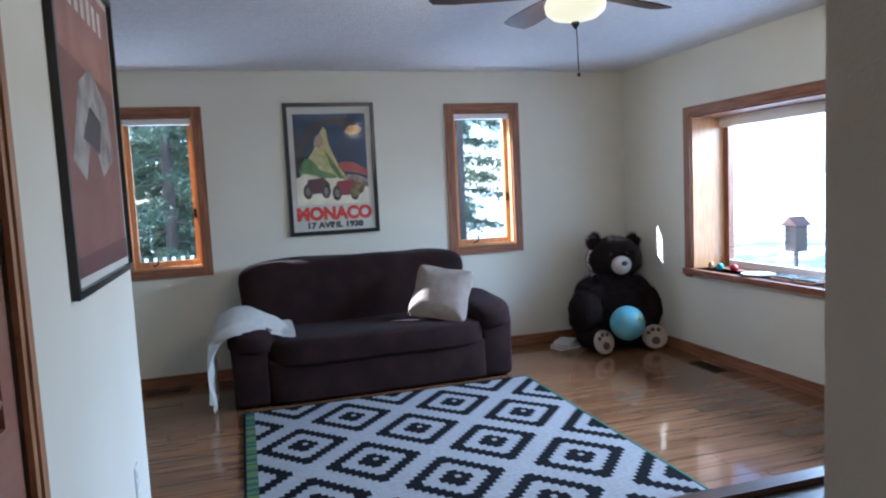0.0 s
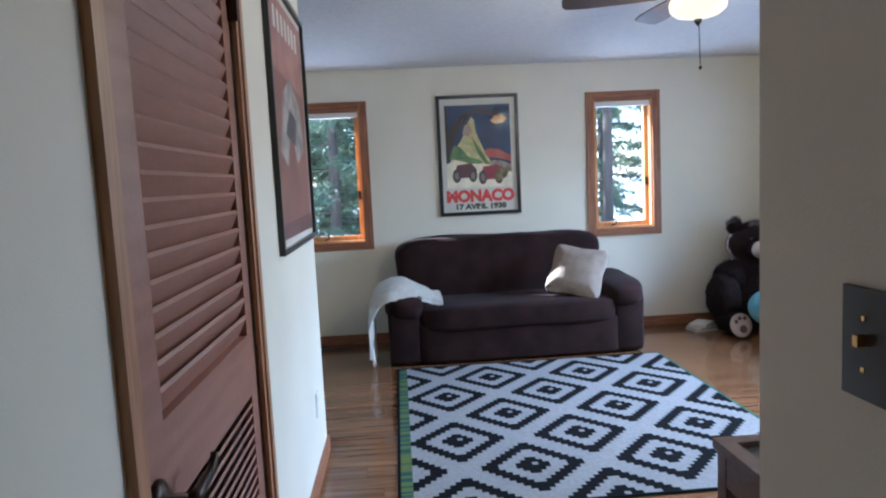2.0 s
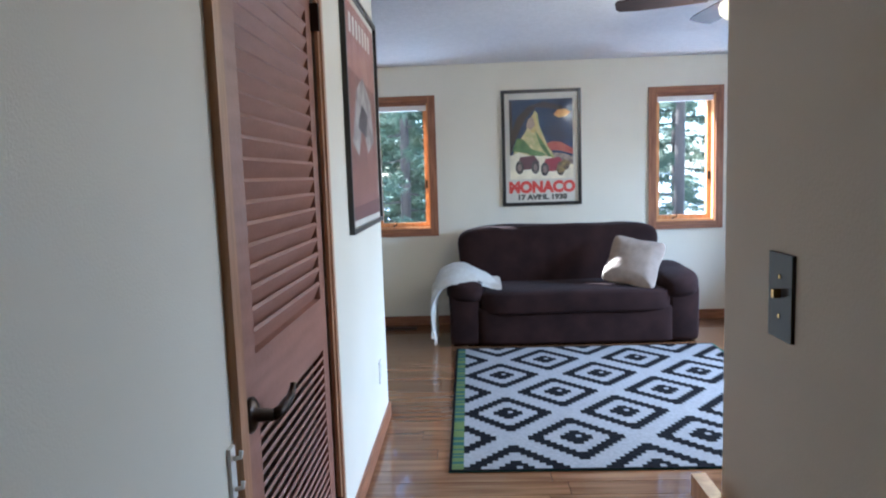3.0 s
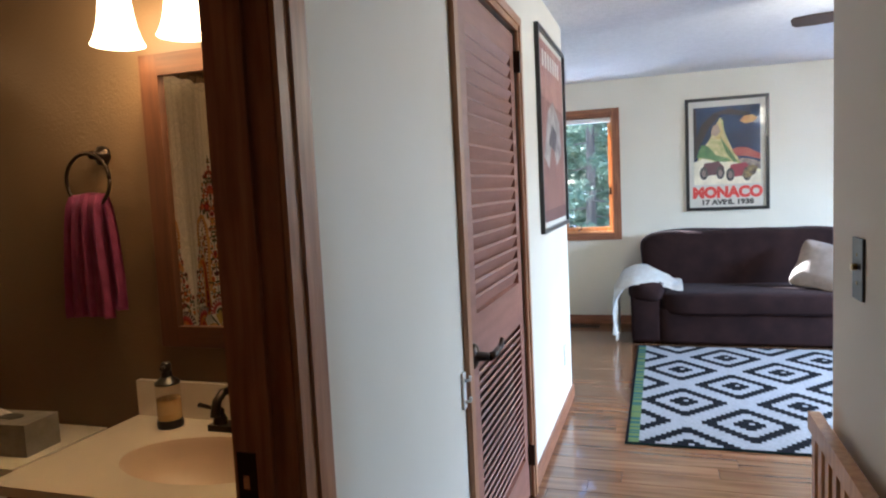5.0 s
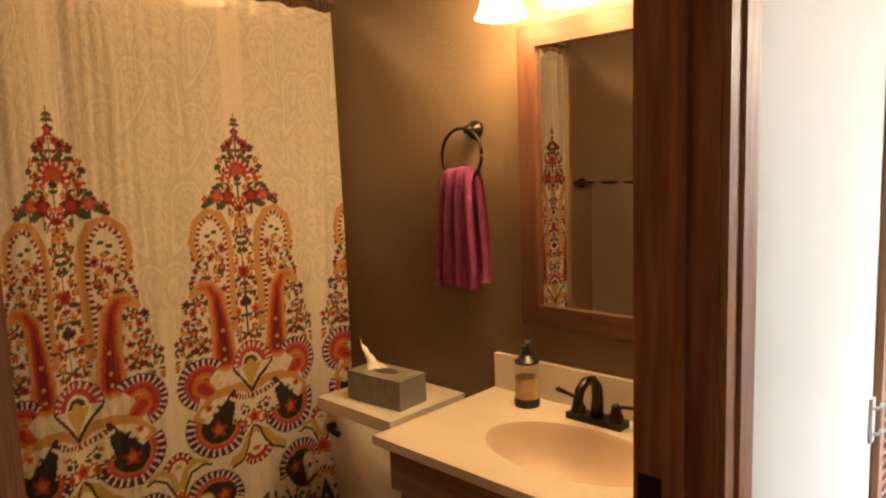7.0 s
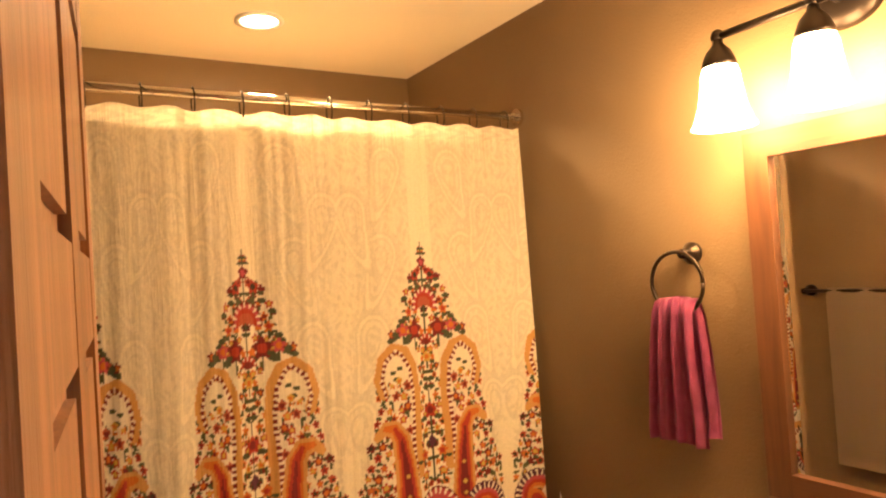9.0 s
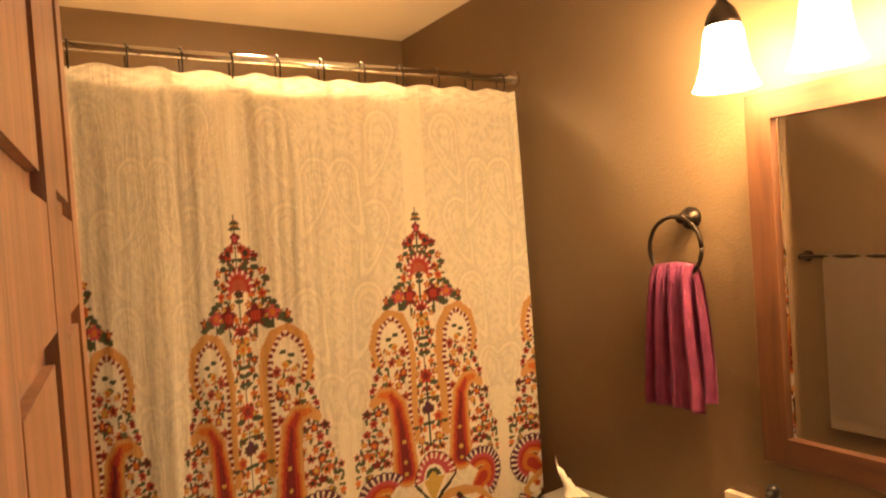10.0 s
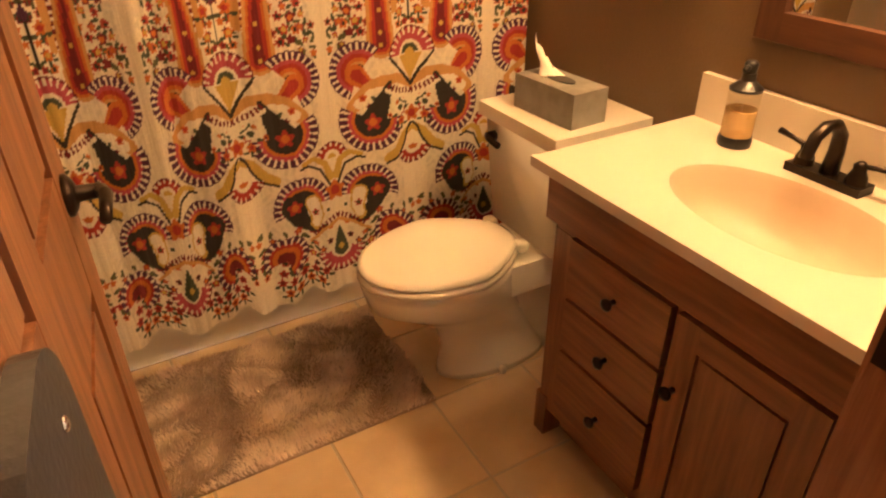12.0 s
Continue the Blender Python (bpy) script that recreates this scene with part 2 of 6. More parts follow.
wall_y("wall_bath_north", BATH_N, BATH_N + 0.12, BATH_W, -0.108, material=BWALL)
wall_x("wall_bath_west", BATH_W - 0.12, BATH_W, BATH_S - 0.12, BATH_N + 0.12, material=BWALL)
wall_y("wall_bath_south", BATH_S - 0.12, BATH_S, BATH_W, -0.108, material=BWALL)
wall_x("wall_bath_east", -0.120, -0.109, BATH_S, BATH_N, [(YB - 0.02, YA + 0.02, 0, 2.05)], material=BWALL)
wall_y("closet_back", -4.86, -4.82, -0.8, -0.11)
structure("closet_wall", box(-0.80, -4.82, 0, -0.72, -3.8, H), WALL)
structure("closet_wall_north", box(-0.80, -3.80, 0, -0.108, -3.76, H), WALL)
structure("ceiling", box(-1.7, -8.72, H, EX + 0.16, 0.16, H + 0.1), CEIL)
structure("ceiling_bath", box(BATH_W, BATH_S, H - 0.004, -0.12, BATH_N, H - 0.0005), BCEIL)
structure("floor", box(-1.7, -8.72, -0.12, EX + 0.16, 0.16, -0.006), GAP)

# baseboards
BH = 0.085


def baseboard(x0, y0, x1, y1):
    m = OAKH if abs(x1 - x0) > abs(y1 - y0) else OAKY
    structure("baseboard", box(x0, y0, 0, x1, y1, BH), m, bevel=0.004)


baseboard(-1.58, -0.014, EX, 0)
baseboard(EX - 0.014, -5.28, EX, -0.015)
baseboard(0, -3.79, 0.013, -2.387)
baseboard(-1.58, -2.4, -0.001, -2.387)
baseboard(0, YA + 0.096, 0.013, -4.87)
baseboard(0, -8.6, 0.013, YB - 0.096)
baseboard(0.958, -8.6, 0.971, -4.922)
baseboard(0.972, -4.935, 1.101, -4.922)
baseboard(-1.53, BATH_N - 0.012, -0.88, BATH_N)


# ---- windows of the north wall ----
def window_small(n, x0, x1):
    w = thing("window_%d" % n, "", "", Matrix.Translation(((x0 + x1) / 2, 0, WZ0)))
    w["kind"] = "structure"
    W, HH, c = (x1 - x0) / 2, WZ1 - WZ0, 0.062
    for nm, b, mt in (("casing", box(-W - c, -0.02, -c, -W + 0.006, 0.0, HH + c), OAK), ("casing", box(W - 0.006, -0.02, -c, W + c, 0.0, HH + c), OAK),
                      ("casing", box(-W + 0.006, -0.02, HH - 0.006, W - 0.006, 0.0, HH + c), OAKH), ("casing", box(-W + 0.006, -0.02, -c, W - 0.006, 0, 0.006), OAKH)):
        part(nm, b, mt, w, bevel=0.005)
    for b, mt in ((box(-W, 0, 0, -W + 0.02, 0.13, HH), HONEY), (box(W - 0.02, 0, 0, W, 0.13, HH), HONEY), (box(-W + 0.02, 0, HH - 0.02, W - 0.02, 0.13, HH), OAKH), (box(-W + 0.02, 0, 0, W - 0.02, 0.13, 0.02), HONEY)):
        part("jamb", b, mt, w)
    s = part("sash", box(-W + 0.02, 0.07, 0.02, -W + 0.055, 0.11, HH - 0.02), HONEY, w, "honey oak casement sash")
    for b in (box(W - 0.055, 0.07, 0.02, W - 0.02, 0.11, HH - 0.02), box(-W + 0.055, 0.07, 0.02, W - 0.055, 0.11, 0.06), box(-W + 0.055, 0.07, HH - 0.06, W - 0.055, 0.11, HH - 0.02)):
        part("sash_rail", b, HONEY, s)
    p = part("pane", box(-W + 0.05, 0.088, 0.055, W - 0.05, 0.092, HH - 0.055), GLASS, w)
    p.visible_shadow = False
    part("crank", tube([(-0.10, 0.06, 0.025), (-0.10, 0.03, 0.035), (-0.07, 0.02, 0.045), (-0.07, 0.015, 0.10)], 0.006, 8), BRONZE, w, "dark bronze window crank", smooth=True)
    part("blind_head", box(-W + 0.022, 0.012, HH - 0.065, W - 0.022, 0.055, HH - 0.022), WHITE, w, "white cellular blind pulled fully up", bevel=0.004)
    part("latch", box(W - 0.045, 0.05, HH * 0.33, W - 0.03, 0.07, HH * 0.33 + 0.07), BRONZE, w, "small sash lock")


for i, (a, b) in enumerate(WINS):
    window_small(i + 1, a, b)


def window_big():
    y0, y1, z0, z1 = BWIN
    w = thing("window_3", "", "", Matrix.Translation((EX, (y0 + y1) / 2, z0)))
    w["kind"] = "structure"
    W, HH, c, D = (y1 - y0) / 2, z1 - z0, 0.065, 0.34
    for b, mt in ((box(-0.02, -W - c, -c, 0, -W + 0.006, HH + c), OAK), (box(-0.02, W - 0.006, -c, 0, W + c, HH + c), OAK), (box(-0.02, -W + 0.006, HH - 0.006, 0, W - 0.006, HH + c), OAKY)):
        part("casing", b, mt, w, bevel=0.005)
    part("window_sill", box(-0.045, -W - c, -0.045, D, W + c, 0.0), OAKY, w, "wide oak window ledge", bevel=0.008)
    part("jamb", box(0, W - 0.02, 0, D, W, HH), HONEY, w)
    part("jamb", box(0, -W, 0, D, -W + 0.02, HH), HONEY, w)
    part("head", box(0, -W + 0.02, HH - 0.02, D, W - 0.02, HH), OAKY, w)
    fr = part("window_frame", box(D - 0.05, -W + 0.02, 0, D, -W + 0.07, HH - 0.02), OAK, w)
    part("frame_stile", box(D - 0.05, W - 0.07, 0, D, W - 0.02, HH - 0.02), OAK, fr)
    part("frame_rail", box(D - 0.05, -W + 0.07, 0, D, W - 0.07, 0.05), WHITE, fr)
    part("frame_rail", box(D - 0.05, -W + 0.07, HH - 0.07, D, W - 0.07, HH - 0.02), OAKY, fr)
    p = part("pane", box(D - 0.03, -W + 0.06, 0.04, D - 0.026, W - 0.06, HH - 0.06), GLASS, w)
    p.visible_shadow = False
    part("blind_head", box(D - 0.10, -W + 0.03, HH - 0.10, D - 0.055, W - 0.03, HH - 0.022), WHITE, w, "white blind pulled fully up", bevel=0.004)
    part("bay_shell", box(0.155, -W - 0.05, -0.10, D + 0.02, W + 0.05, -0.046), WHITE, w)
    part("bay_shell", box(0.155, -W - 0.05, HH, D + 0.02, W + 0.05, HH + 0.06), WHITE, w)
    part("bay_shell", box(0.155, W, -0.046, D + 0.02, W + 0.05, HH), WHITE, w)
    part("bay_shell", box(0.155, -W - 0.05, -0.046, D + 0.02, -W, HH), WHITE, w)


window_big()

# ---- door casings ----
def casing_x(x0, x1, ya, yb, top, w=0.062, wood=OAK, across=OAKY):
    """Moulded trim round an opening between ya and yb (ya the greater) in a wall along y: a thick outer band and a thinner inner one."""
    side = 1 if x1 > 0 else -1
    f, k = (x1, x0) if side > 0 else (x0, x1)
    thin = f - side * 0.006
    lo, hi = min(k, thin), max(k, thin)
    i = w * 0.42
    structure("trim", box(x0, ya + i, 0, x1, ya + w, top + w), wood, bevel=0.006)
    structure("trim", box(lo, ya, 0, hi, ya + i, top), wood, bevel=0.003)
    structure("trim", box(x0, yb - w, 0, x1, yb - i, top + w), wood, bevel=0.006)
    structure("trim", box(lo, yb - i, 0, hi, yb, top), wood, bevel=0.003)
    structure("trim", box(x0, yb - i, top + i, x1, ya + i, top + w), across, bevel=0.006)
    structure("trim", box(lo, yb - i, top, hi, ya + i, top + i), across, bevel=0.003)


casing_x(0.0, 0.018, YA + 0.006, YB - 0.006, 2.04, 0.088, CASE, CASEY)
casing_x(0.0, 0.018, -3.88, -4.79, 2.06, 0.062, CASE, CASEY)
casing_x(-0.130, -0.121, YA + 0.016, YB - 0.016, 2.05, 0.05)
for y0, y1 in ((YA, YA + 0.02), (YB - 0.02, YB)):
    structure("door_jamb", box(-0.121, y0, 0, 0.002, y1, 2.05), OAK)
structure("door_jamb", box(-0.121, YB, 2.03, 0.002, YA, 2.05), OAKY)
structure("door_stop", box(-0.070, YA - 0.010, 0, -0.04, YA, 2.03), OAK)
plate = thing("strike_plate", "dark bronze strike plate let into the bathroom door jamb", "strike plate", Matrix.Translation((-0.095, YA - 0.0015, 0.93)))
part("plate", box(-0.018, -0.0012, -0.05, 0.018, 0.0012, 0.05), BRONZE, plate, bevel=0.0005)
part("latch_lip", box(-0.006, -0.004, -0.012, 0.006, -0.0012, 0.012), CHROME, plate, "worn bright latch hole edge")


# ---- living room ----
def lever(name, m, label, flip=1):
    """A lever handle: rose on the face x = 0, lever along +y."""
    h = thing(name, label, "door handle", m)
    part("rose", lathe([(0.0, 0.0), (0.033, 0.0), (0.033, 0.006), (0.026, 0.012), (0.013, 0.016), (0.011, 0.045), (0.0, 0.045)], 20, cap=False), BRONZE, h, smooth=True).rotation_euler = (0, radians(90), 0)
    part("lever", tube([(0.045, 0, 0), (0.052, 0.02, 0.001), (0.052, 0.06, 0.004), (0.050, 0.095, 0.001), (0.050, 0.115, 0.012), (0.050, 0.12, 0.022)], 0.009, 10, radii=[0.011, 0.010, 0.009, 0.008, 0.007, 0.006]), BRONZE, h, smooth=True)
    return h


def louver_door():
    y0, y1, x0, x1 = -4.785, -3.885, -0.045, -0.008
    d = thing("door_1", "", "", Matrix.Translation((0, 0, 0)))
    d["kind"] = "structure"
    st, zr = 0.130, (0.012, 0.20, 0.815, 0.99, 1.94, 2.045)
    part("stile", box(x0, y0, zr[0], x1, y0 + st, zr[5]), LOUV, d, bevel=0.002)
    part("stile", box(x0, y1 - 0.075, zr[0], x1, y1, zr[5]), LOUV, d, bevel=0.002)
    for a, b in ((zr[0], zr[1]), (zr[2], zr[3]), (zr[4], zr[5])):
        part("rail", box(x0, y0 + st, a, x1, y1 - 0.075, b), LOUV, d, bevel=0.002)
    for z0, z1, n in ((zr[3], zr[4], 19), (zr[1], zr[2], 20)):
        p = (z1 - z0) / n
        first = None
        for k in range(n):
            if first is None:
                bm2 = bmesh.new()
                loop = [(x0 + 0.003, -p * 0.70), (x0 + 0.008, -p * 0.82), (x1 + 0.001, p * 0.52), (x1 - 0.003, p * 0.70)]
                f = [[bm2.verts.new((x, y, z)) for x, z in loop] for y in (y0 + st, y1 - 0.075)]
                for i in range(4):
                    bm2.faces.new((f[0][i], f[0][(i + 1) % 4], f[1][(i + 1) % 4], f[1][i]))
                bm2.faces.new(f[0][::-1])
                bm2.faces.new(f[1])
                first = part("slat", bm2, LOUV, d)
                first.location = (0, 0, z0 + p * 0.5)
            else:
                s = new("slat", first.data)
                s.parent = d
                s.location = (0, 0, z0 + p * (k + 0.5))
    for z in (1.93, 0.20):
        part("hinge", box(-0.008, y1 - 0.006, z - 0.045, 0.020, y1 + 0.008, z + 0.045), BRONZE, d, "oiled bronze hinge", bevel=0.001)
    lever("door_handle", Matrix.Translation((-0.008, y0 + 0.062, 0.865)) @ Matrix.Scale(1.25, 4), "oiled bronze lever handle on the louvered closet door")


louver_door()
catch = thing("gate_catch", "small white plastic gate catch beside the closet door casing", "gate catch", Matrix.Translation((0.0, -4.88, 0.80)))
part("plate", box(0, -0.014, -0.055, 0.008, 0.014, 0.055), WHITE, catch, bevel=0.003)
part("hook", tube([(0.008, 0, 0.03), (0.022, 0.004, 0.032), (0.024, 0.004, 0.045)], 0.005, 8), WHITE, catch, smooth=True)
part("hook", tube([(0.008, 0, -0.035), (0.022, 0.004, -0.033), (0.024, 0.004, -0.02)], 0.005, 8), WHITE, catch, smooth=True)

gate = thing("baby_gate", "honey-stained wooden baby gate folded back against the hallway wall", "baby gate", Matrix.Translation((0.934, -5.36, 0.0)))
part("top_rail", box(-0.014, -0.47, 0.755, 0.014, 0.45, 0.80), HONEY, gate, bevel=0.009, seg=3)
part("bottom_rail", box(-0.012, -0.44, 0.06, 0.012, 0.44, 0.10), HONEY, gate, bevel=0.004)
for k in range(13):
    if k == 0:
        b0 = part("slat", box(-0.007, -0.017, 0.10, 0.007, 0.017, 0.756), HONEY, gate, bevel=0.003)
        b0.location = (0, -0.42, 0)
    else:
        b = new("slat", b0.data)
        b.parent, b.location = gate, (0, -0.42 + k * 0.07, 0)
part("hinge", box(0.014, 0.40, 0.66, 0.034, 0.44, 0.70), BRONZE, gate)
part("hinge", box(0.014, 0.40, 0.12, 0.034, 0.44, 0.16), BRONZE, gate)
part("foot", box(-0.010, -0.43, 0.0, 0.010, -0.39, 0.06), HONEY, gate)
part("foot", box(-0.010, 0.39, 0.0, 0.010, 0.43, 0.06), HONEY, gate)

sw = thing("light_switch", "black toggle switch plate with a brass toggle on the hallway wall", "light switch", Matrix.Translation((0.971, -5.166, 1.195)))
part("plate", box(-0.006, -0.037, -0.065, 0, 0.037, 0.065), BLACK, sw, bevel=0.003)
BRASS = mat("brass", (0.62, 0.42, 0.16), 0.25, metal=1)
part("toggle", box(-0.017, -0.004, -0.002, -0.006, 0.004, 0.011), BRASS, sw, bevel=0.002)
for z in (0.03, -0.03):
    part("screw", box(-0.0075, -0.003, z - 0.003, -0.006, 0.003, z + 0.003), BRASS, sw)

ol = thing("wall_outlet", "white wall outlet low on the hallway wall", "outlet", Matrix.Translation((0.0, -2.70, 0.36)))
part("plate", box(0, -0.036, -0.058, 0.006, 0.036, 0.058), WHITE, ol, bevel=0.002)
for z in (-0.022, 0.022):
    part("socket", box(0.006, -0.014, z - 0.013, 0.008, 0.014, z + 0.013), WHITE, ol)


def register(m, label):
    r = thing("floor_register", label, "floor vent", m)
    part("frame", box(-0.15, -0.06, 0.0, 0.15, 0.06, 0.003), BRONZE, r, bevel=0.001)
    for k in range(9):
        part("louver", box(-0.135 + k * 0.031, -0.045, 0.003, -0.118 + k * 0.031, 0.045, 0.0065), BRONZE, r)


register(pose(-0.16, -0.16, 0.001), "brown metal floor register under the narrow window")
register(pose(3.68, -1.30, 0.001, 0, 0, 90), "brown metal floor register below the picture window")

# rug
RX0, RX1, RY0, RY1 = 0.372, 2.385, -3.165, -0.94


def rug():
    cells_x, cells_y = 71, 71
    cx, cy = (RX1 - RX0 - 0.03) / cells_x, (RY1 - RY0 - 0.03) / cells_y
    r = thing("rug", "black and white diamond rug with thin green edge on wooden floor", "rug", Matrix.Translation((RX0, RY0, 0.0)))
    WHT = mat("rug_white", (0.23, 0.23, 0.24), 0.95, color2=(0.29, 0.29, 0.30), scale=60, bump=0.5, bscale=300)
    BLK = mat("rug_black", (0.006, 0.006, 0.008), 0.95, bump=0.5, bscale=300)
    BLK.node_tree.nodes["Principled BSDF"].inputs["Specular IOR Level"].default_value = 0.08
    GRN = mat("rug_green", (0.008, 0.065, 0.060), 0.95, color2=(0.09, 0.13, 0.025), scale=22, stretch=(0.01, 1, 1), lo=0.48, hi=0.52, bump=0.4, bscale=300)
    verts, faces, mi = [], [], []
    ox = oy = 0.015
    for j in range(cells_y + 1):
        for i in range(cells_x + 1):
            verts.append((ox + i * cx, oy + j * cy, 0.0085))
    P = 24
    for j in range(cells_y):
        for i in range(cells_x):
            # diamonds repeat every 24 cells and half a step off both ways
            best = 99
            for a, b in ((11.0, 24.0), (23.0, 12.0)):
                dx = abs((i + 0.5 - a + P / 2) % P - P / 2)
                dy = abs((j + 0.5 - b + P / 2) % P - P / 2)
                if math.floor(dx) + math.floor(dy) < best:
                    best = math.floor(dx) + math.floor(dy)
                    dot = best == 0 and (i + 0.5 - a + P / 2) % P > P / 2 and (j + 0.5 - b + P / 2) % P > P / 2
            black = 6 <= best <= 8 or best <= 2 and not dot
            a = j * (cells_x + 1) + i
            faces.append((a, a + 1, a + cells_x + 2, a + cells_x + 1))
            mi.append(1 if black else 0)
            if i < 2:
                mi[-1] = 2
    me = bpy.data.meshes.new("woven_face")
    me.from_pydata(verts, [], faces)
    for m in (WHT, BLK, GRN):
        me.materials.append(m)
    me.polygons.foreach_set("material_index", mi)
    ob = new("woven_face", me)
    ob.parent = r
    W, L = RX1 - RX0, RY1 - RY0
    part("backing", box(0.0, 0.0, 0.0015, W, L, 0.0075), GRN, r, bevel=0.002)
    for b in (box(0, 0, 0.0076, W, 0.014, 0.0105), box(0, L - 0.014, 0.0076, W, L, 0.0105), box(0, 0.014, 0.0076, 0.014, L - 0.014, 0.0105)):
        part("binding", b, BLK, r, "black rug binding", bevel=0.002)
    part("binding", box(W - 0.014, 0.014, 0.0076, W, L - 0.014, 0.0105), mat("rug_edge_green", (0.02, 0.10, 0.06), 0.9, bump=0.4, bscale=200), r, "green rug binding", bevel=0.002)


rug()


# sofa
def soft(name, b, c, r, material, parent, power=0.45, label="", rot=None, noise_amp=0.012, nscale=3.0, seg=40, rings=24):
    bm = blob((0, 0, 0), r, b, seg, rings, power, rot)
    for v in bm.verts:
        p = Vector(v.co) + Vector(c)
        v.co += v.co.normalized() * noise_amp * noise.noise(p * nscale)
    ob = part(name, bm, material, parent, label, smooth=True)
    ob.location = c
    return ob


def sofa():
    s = thing("sofa", "dark brown velour three-seat sofa standing on the wooden floor", "sofa", Matrix.Translation((1.335, -0.45, 0)))
    soft("base", None, (0, -0.05, 0.165), (0.80, 0.39, 0.158), SOFA, s, 0.14)
    soft("seat_cushion", None, (0, -0.10, 0.355), (0.77, 0.365, 0.10), SOFA, s, 0.24, noise_amp=0.02, seg=60)
    soft("backrest", None, (-0.075, 0.245, 0.60), (0.86, 0.165, 0.33), SOFA, s, 0.30, noise_amp=0.035, seg=60)
    for sx in (-1, 1):
        soft("armrest", None, (sx * 0.875 - 0.018, -0.04, 0.24), (0.125, 0.385, 0.235), SOFA, s, 0.18)
        soft("arm_pad", None, (sx * 0.855 - 0.02, -0.06, 0.468), (0.165, 0.395, 0.105), SOFA, s, 0.55, rot=Euler((radians(3), radians(-sx * 6), 0)).to_matrix())
    for x in (-0.85, 0.85):
        for y in (-0.33, 0.30):
            part("leg", lathe([(0.025, 0), (0.03, 0.045)], 12, center=(x, y, 0)), BLACK, s)


sofa()
pil = thing("pillow", "beige linen square pillow leaning in the corner of the sofa", "pillow", pose(1.835, -0.685, 0.635, -36, 9, -28))
bm = blob((0, 0, 0), (0.215, 0.075, 0.215), None, 56, 34, 0.28)
for v in bm.verts:
    k = max(abs(v.co.x), abs(v.co.z)) / 0.215
    v.co.y *= 1.0 - 0.80 * k ** 3
    c = (abs(v.co.x) * abs(v.co.z)) / 0.215 ** 2
    v.co.x *= 0.95 + 0.10 * c
    v.co.z *= 0.95 + 0.10 * c
    v.co += v.co.normalized() * 0.006 * noise.noise(v.co * 9)
part("cover", bm, PILLOW, pil, smooth=True)


def throw():
    t = thing("throw_blanket", "cream knitted fringed throw draped over the sofa arm", "blanket", Matrix.Translation((0.455, -0.70, 0.016)))
    line = [(-0.225, 0.08), (-0.228, 0.22), (-0.222, 0.36), (-0.215, 0.46), (-0.175, 0.545), (-0.10, 0.582), (-0.01, 0.578), (0.07, 0.548), (0.14, 0.505), (0.20, 0.475), (0.25, 0.466), (0.29, 0.464)]
    n, m = len(line) * 4, 20
    pts = []
    for i in range(n + 1):
        f = i / n * (len(line) - 1)
        k = min(int(f), len(line) - 2)
        a, b = Vector(line[k]), Vector(line[k + 1])
        pts.append(a.lerp(b, f - k))
    bm = bmesh.new()
    rows = []
    for i, p in enumerate(pts):
        s = i / n
        wide = 0.27 + 0.02 * math.sin(s * 7) - 0.10 * s
        row = []
        for j in range(m + 1):
            w = (j / m - 0.5) * 2
            fold = 0.030 * math.sin(w * 9 + s * 5) * (1.7 - s) + 0.022 * noise.noise(Vector((s * 6, w * 3, 1)))
            off = Vector((p.x, p.y))
            d = (pts[min(i + 1, n)] - pts[max(i - 1, 0)]).normalized()
            nrm = Vector((-d.y, d.x))
            q = off + nrm * (0.012 + abs(fold))
            row.append(bm.verts.new((q.x, w * wide + 0.05 * s * math.sin(3 * s), q.y - 0.24 * max(0.0, -w - 0.50) * min(1, 3 * s) * (1.3 - s))))
        rows.append(row)
    for a, b in zip(rows, rows[1:]):
        for j in range(m):
            bm.faces.new((a[j], a[j + 1], b[j + 1], b[j]))
    bmesh.ops.solidify(bm, geom=bm.faces[:], thickness=0.042)
    part("cloth", bm, CREAM, t, smooth=True)
    bm = bmesh.new()
    for j in range(34):
        y = (j / 33 - 0.5) * 0.46
        tube([(-0.252, y, 0.115), (-0.254 + 0.006 * math.sin(j * 2.1), y + 0.004 * math.sin(j), 0.07), (-0.254 + 0.012 * math.sin(j * 1.7), y + 0.01 * math.sin(j * 3), 0.018 + 0.01 * math.sin(j * 5) ** 2)], 0.0035, 5, bm)
    part("fringe", bm, CREAM, t)


throw()


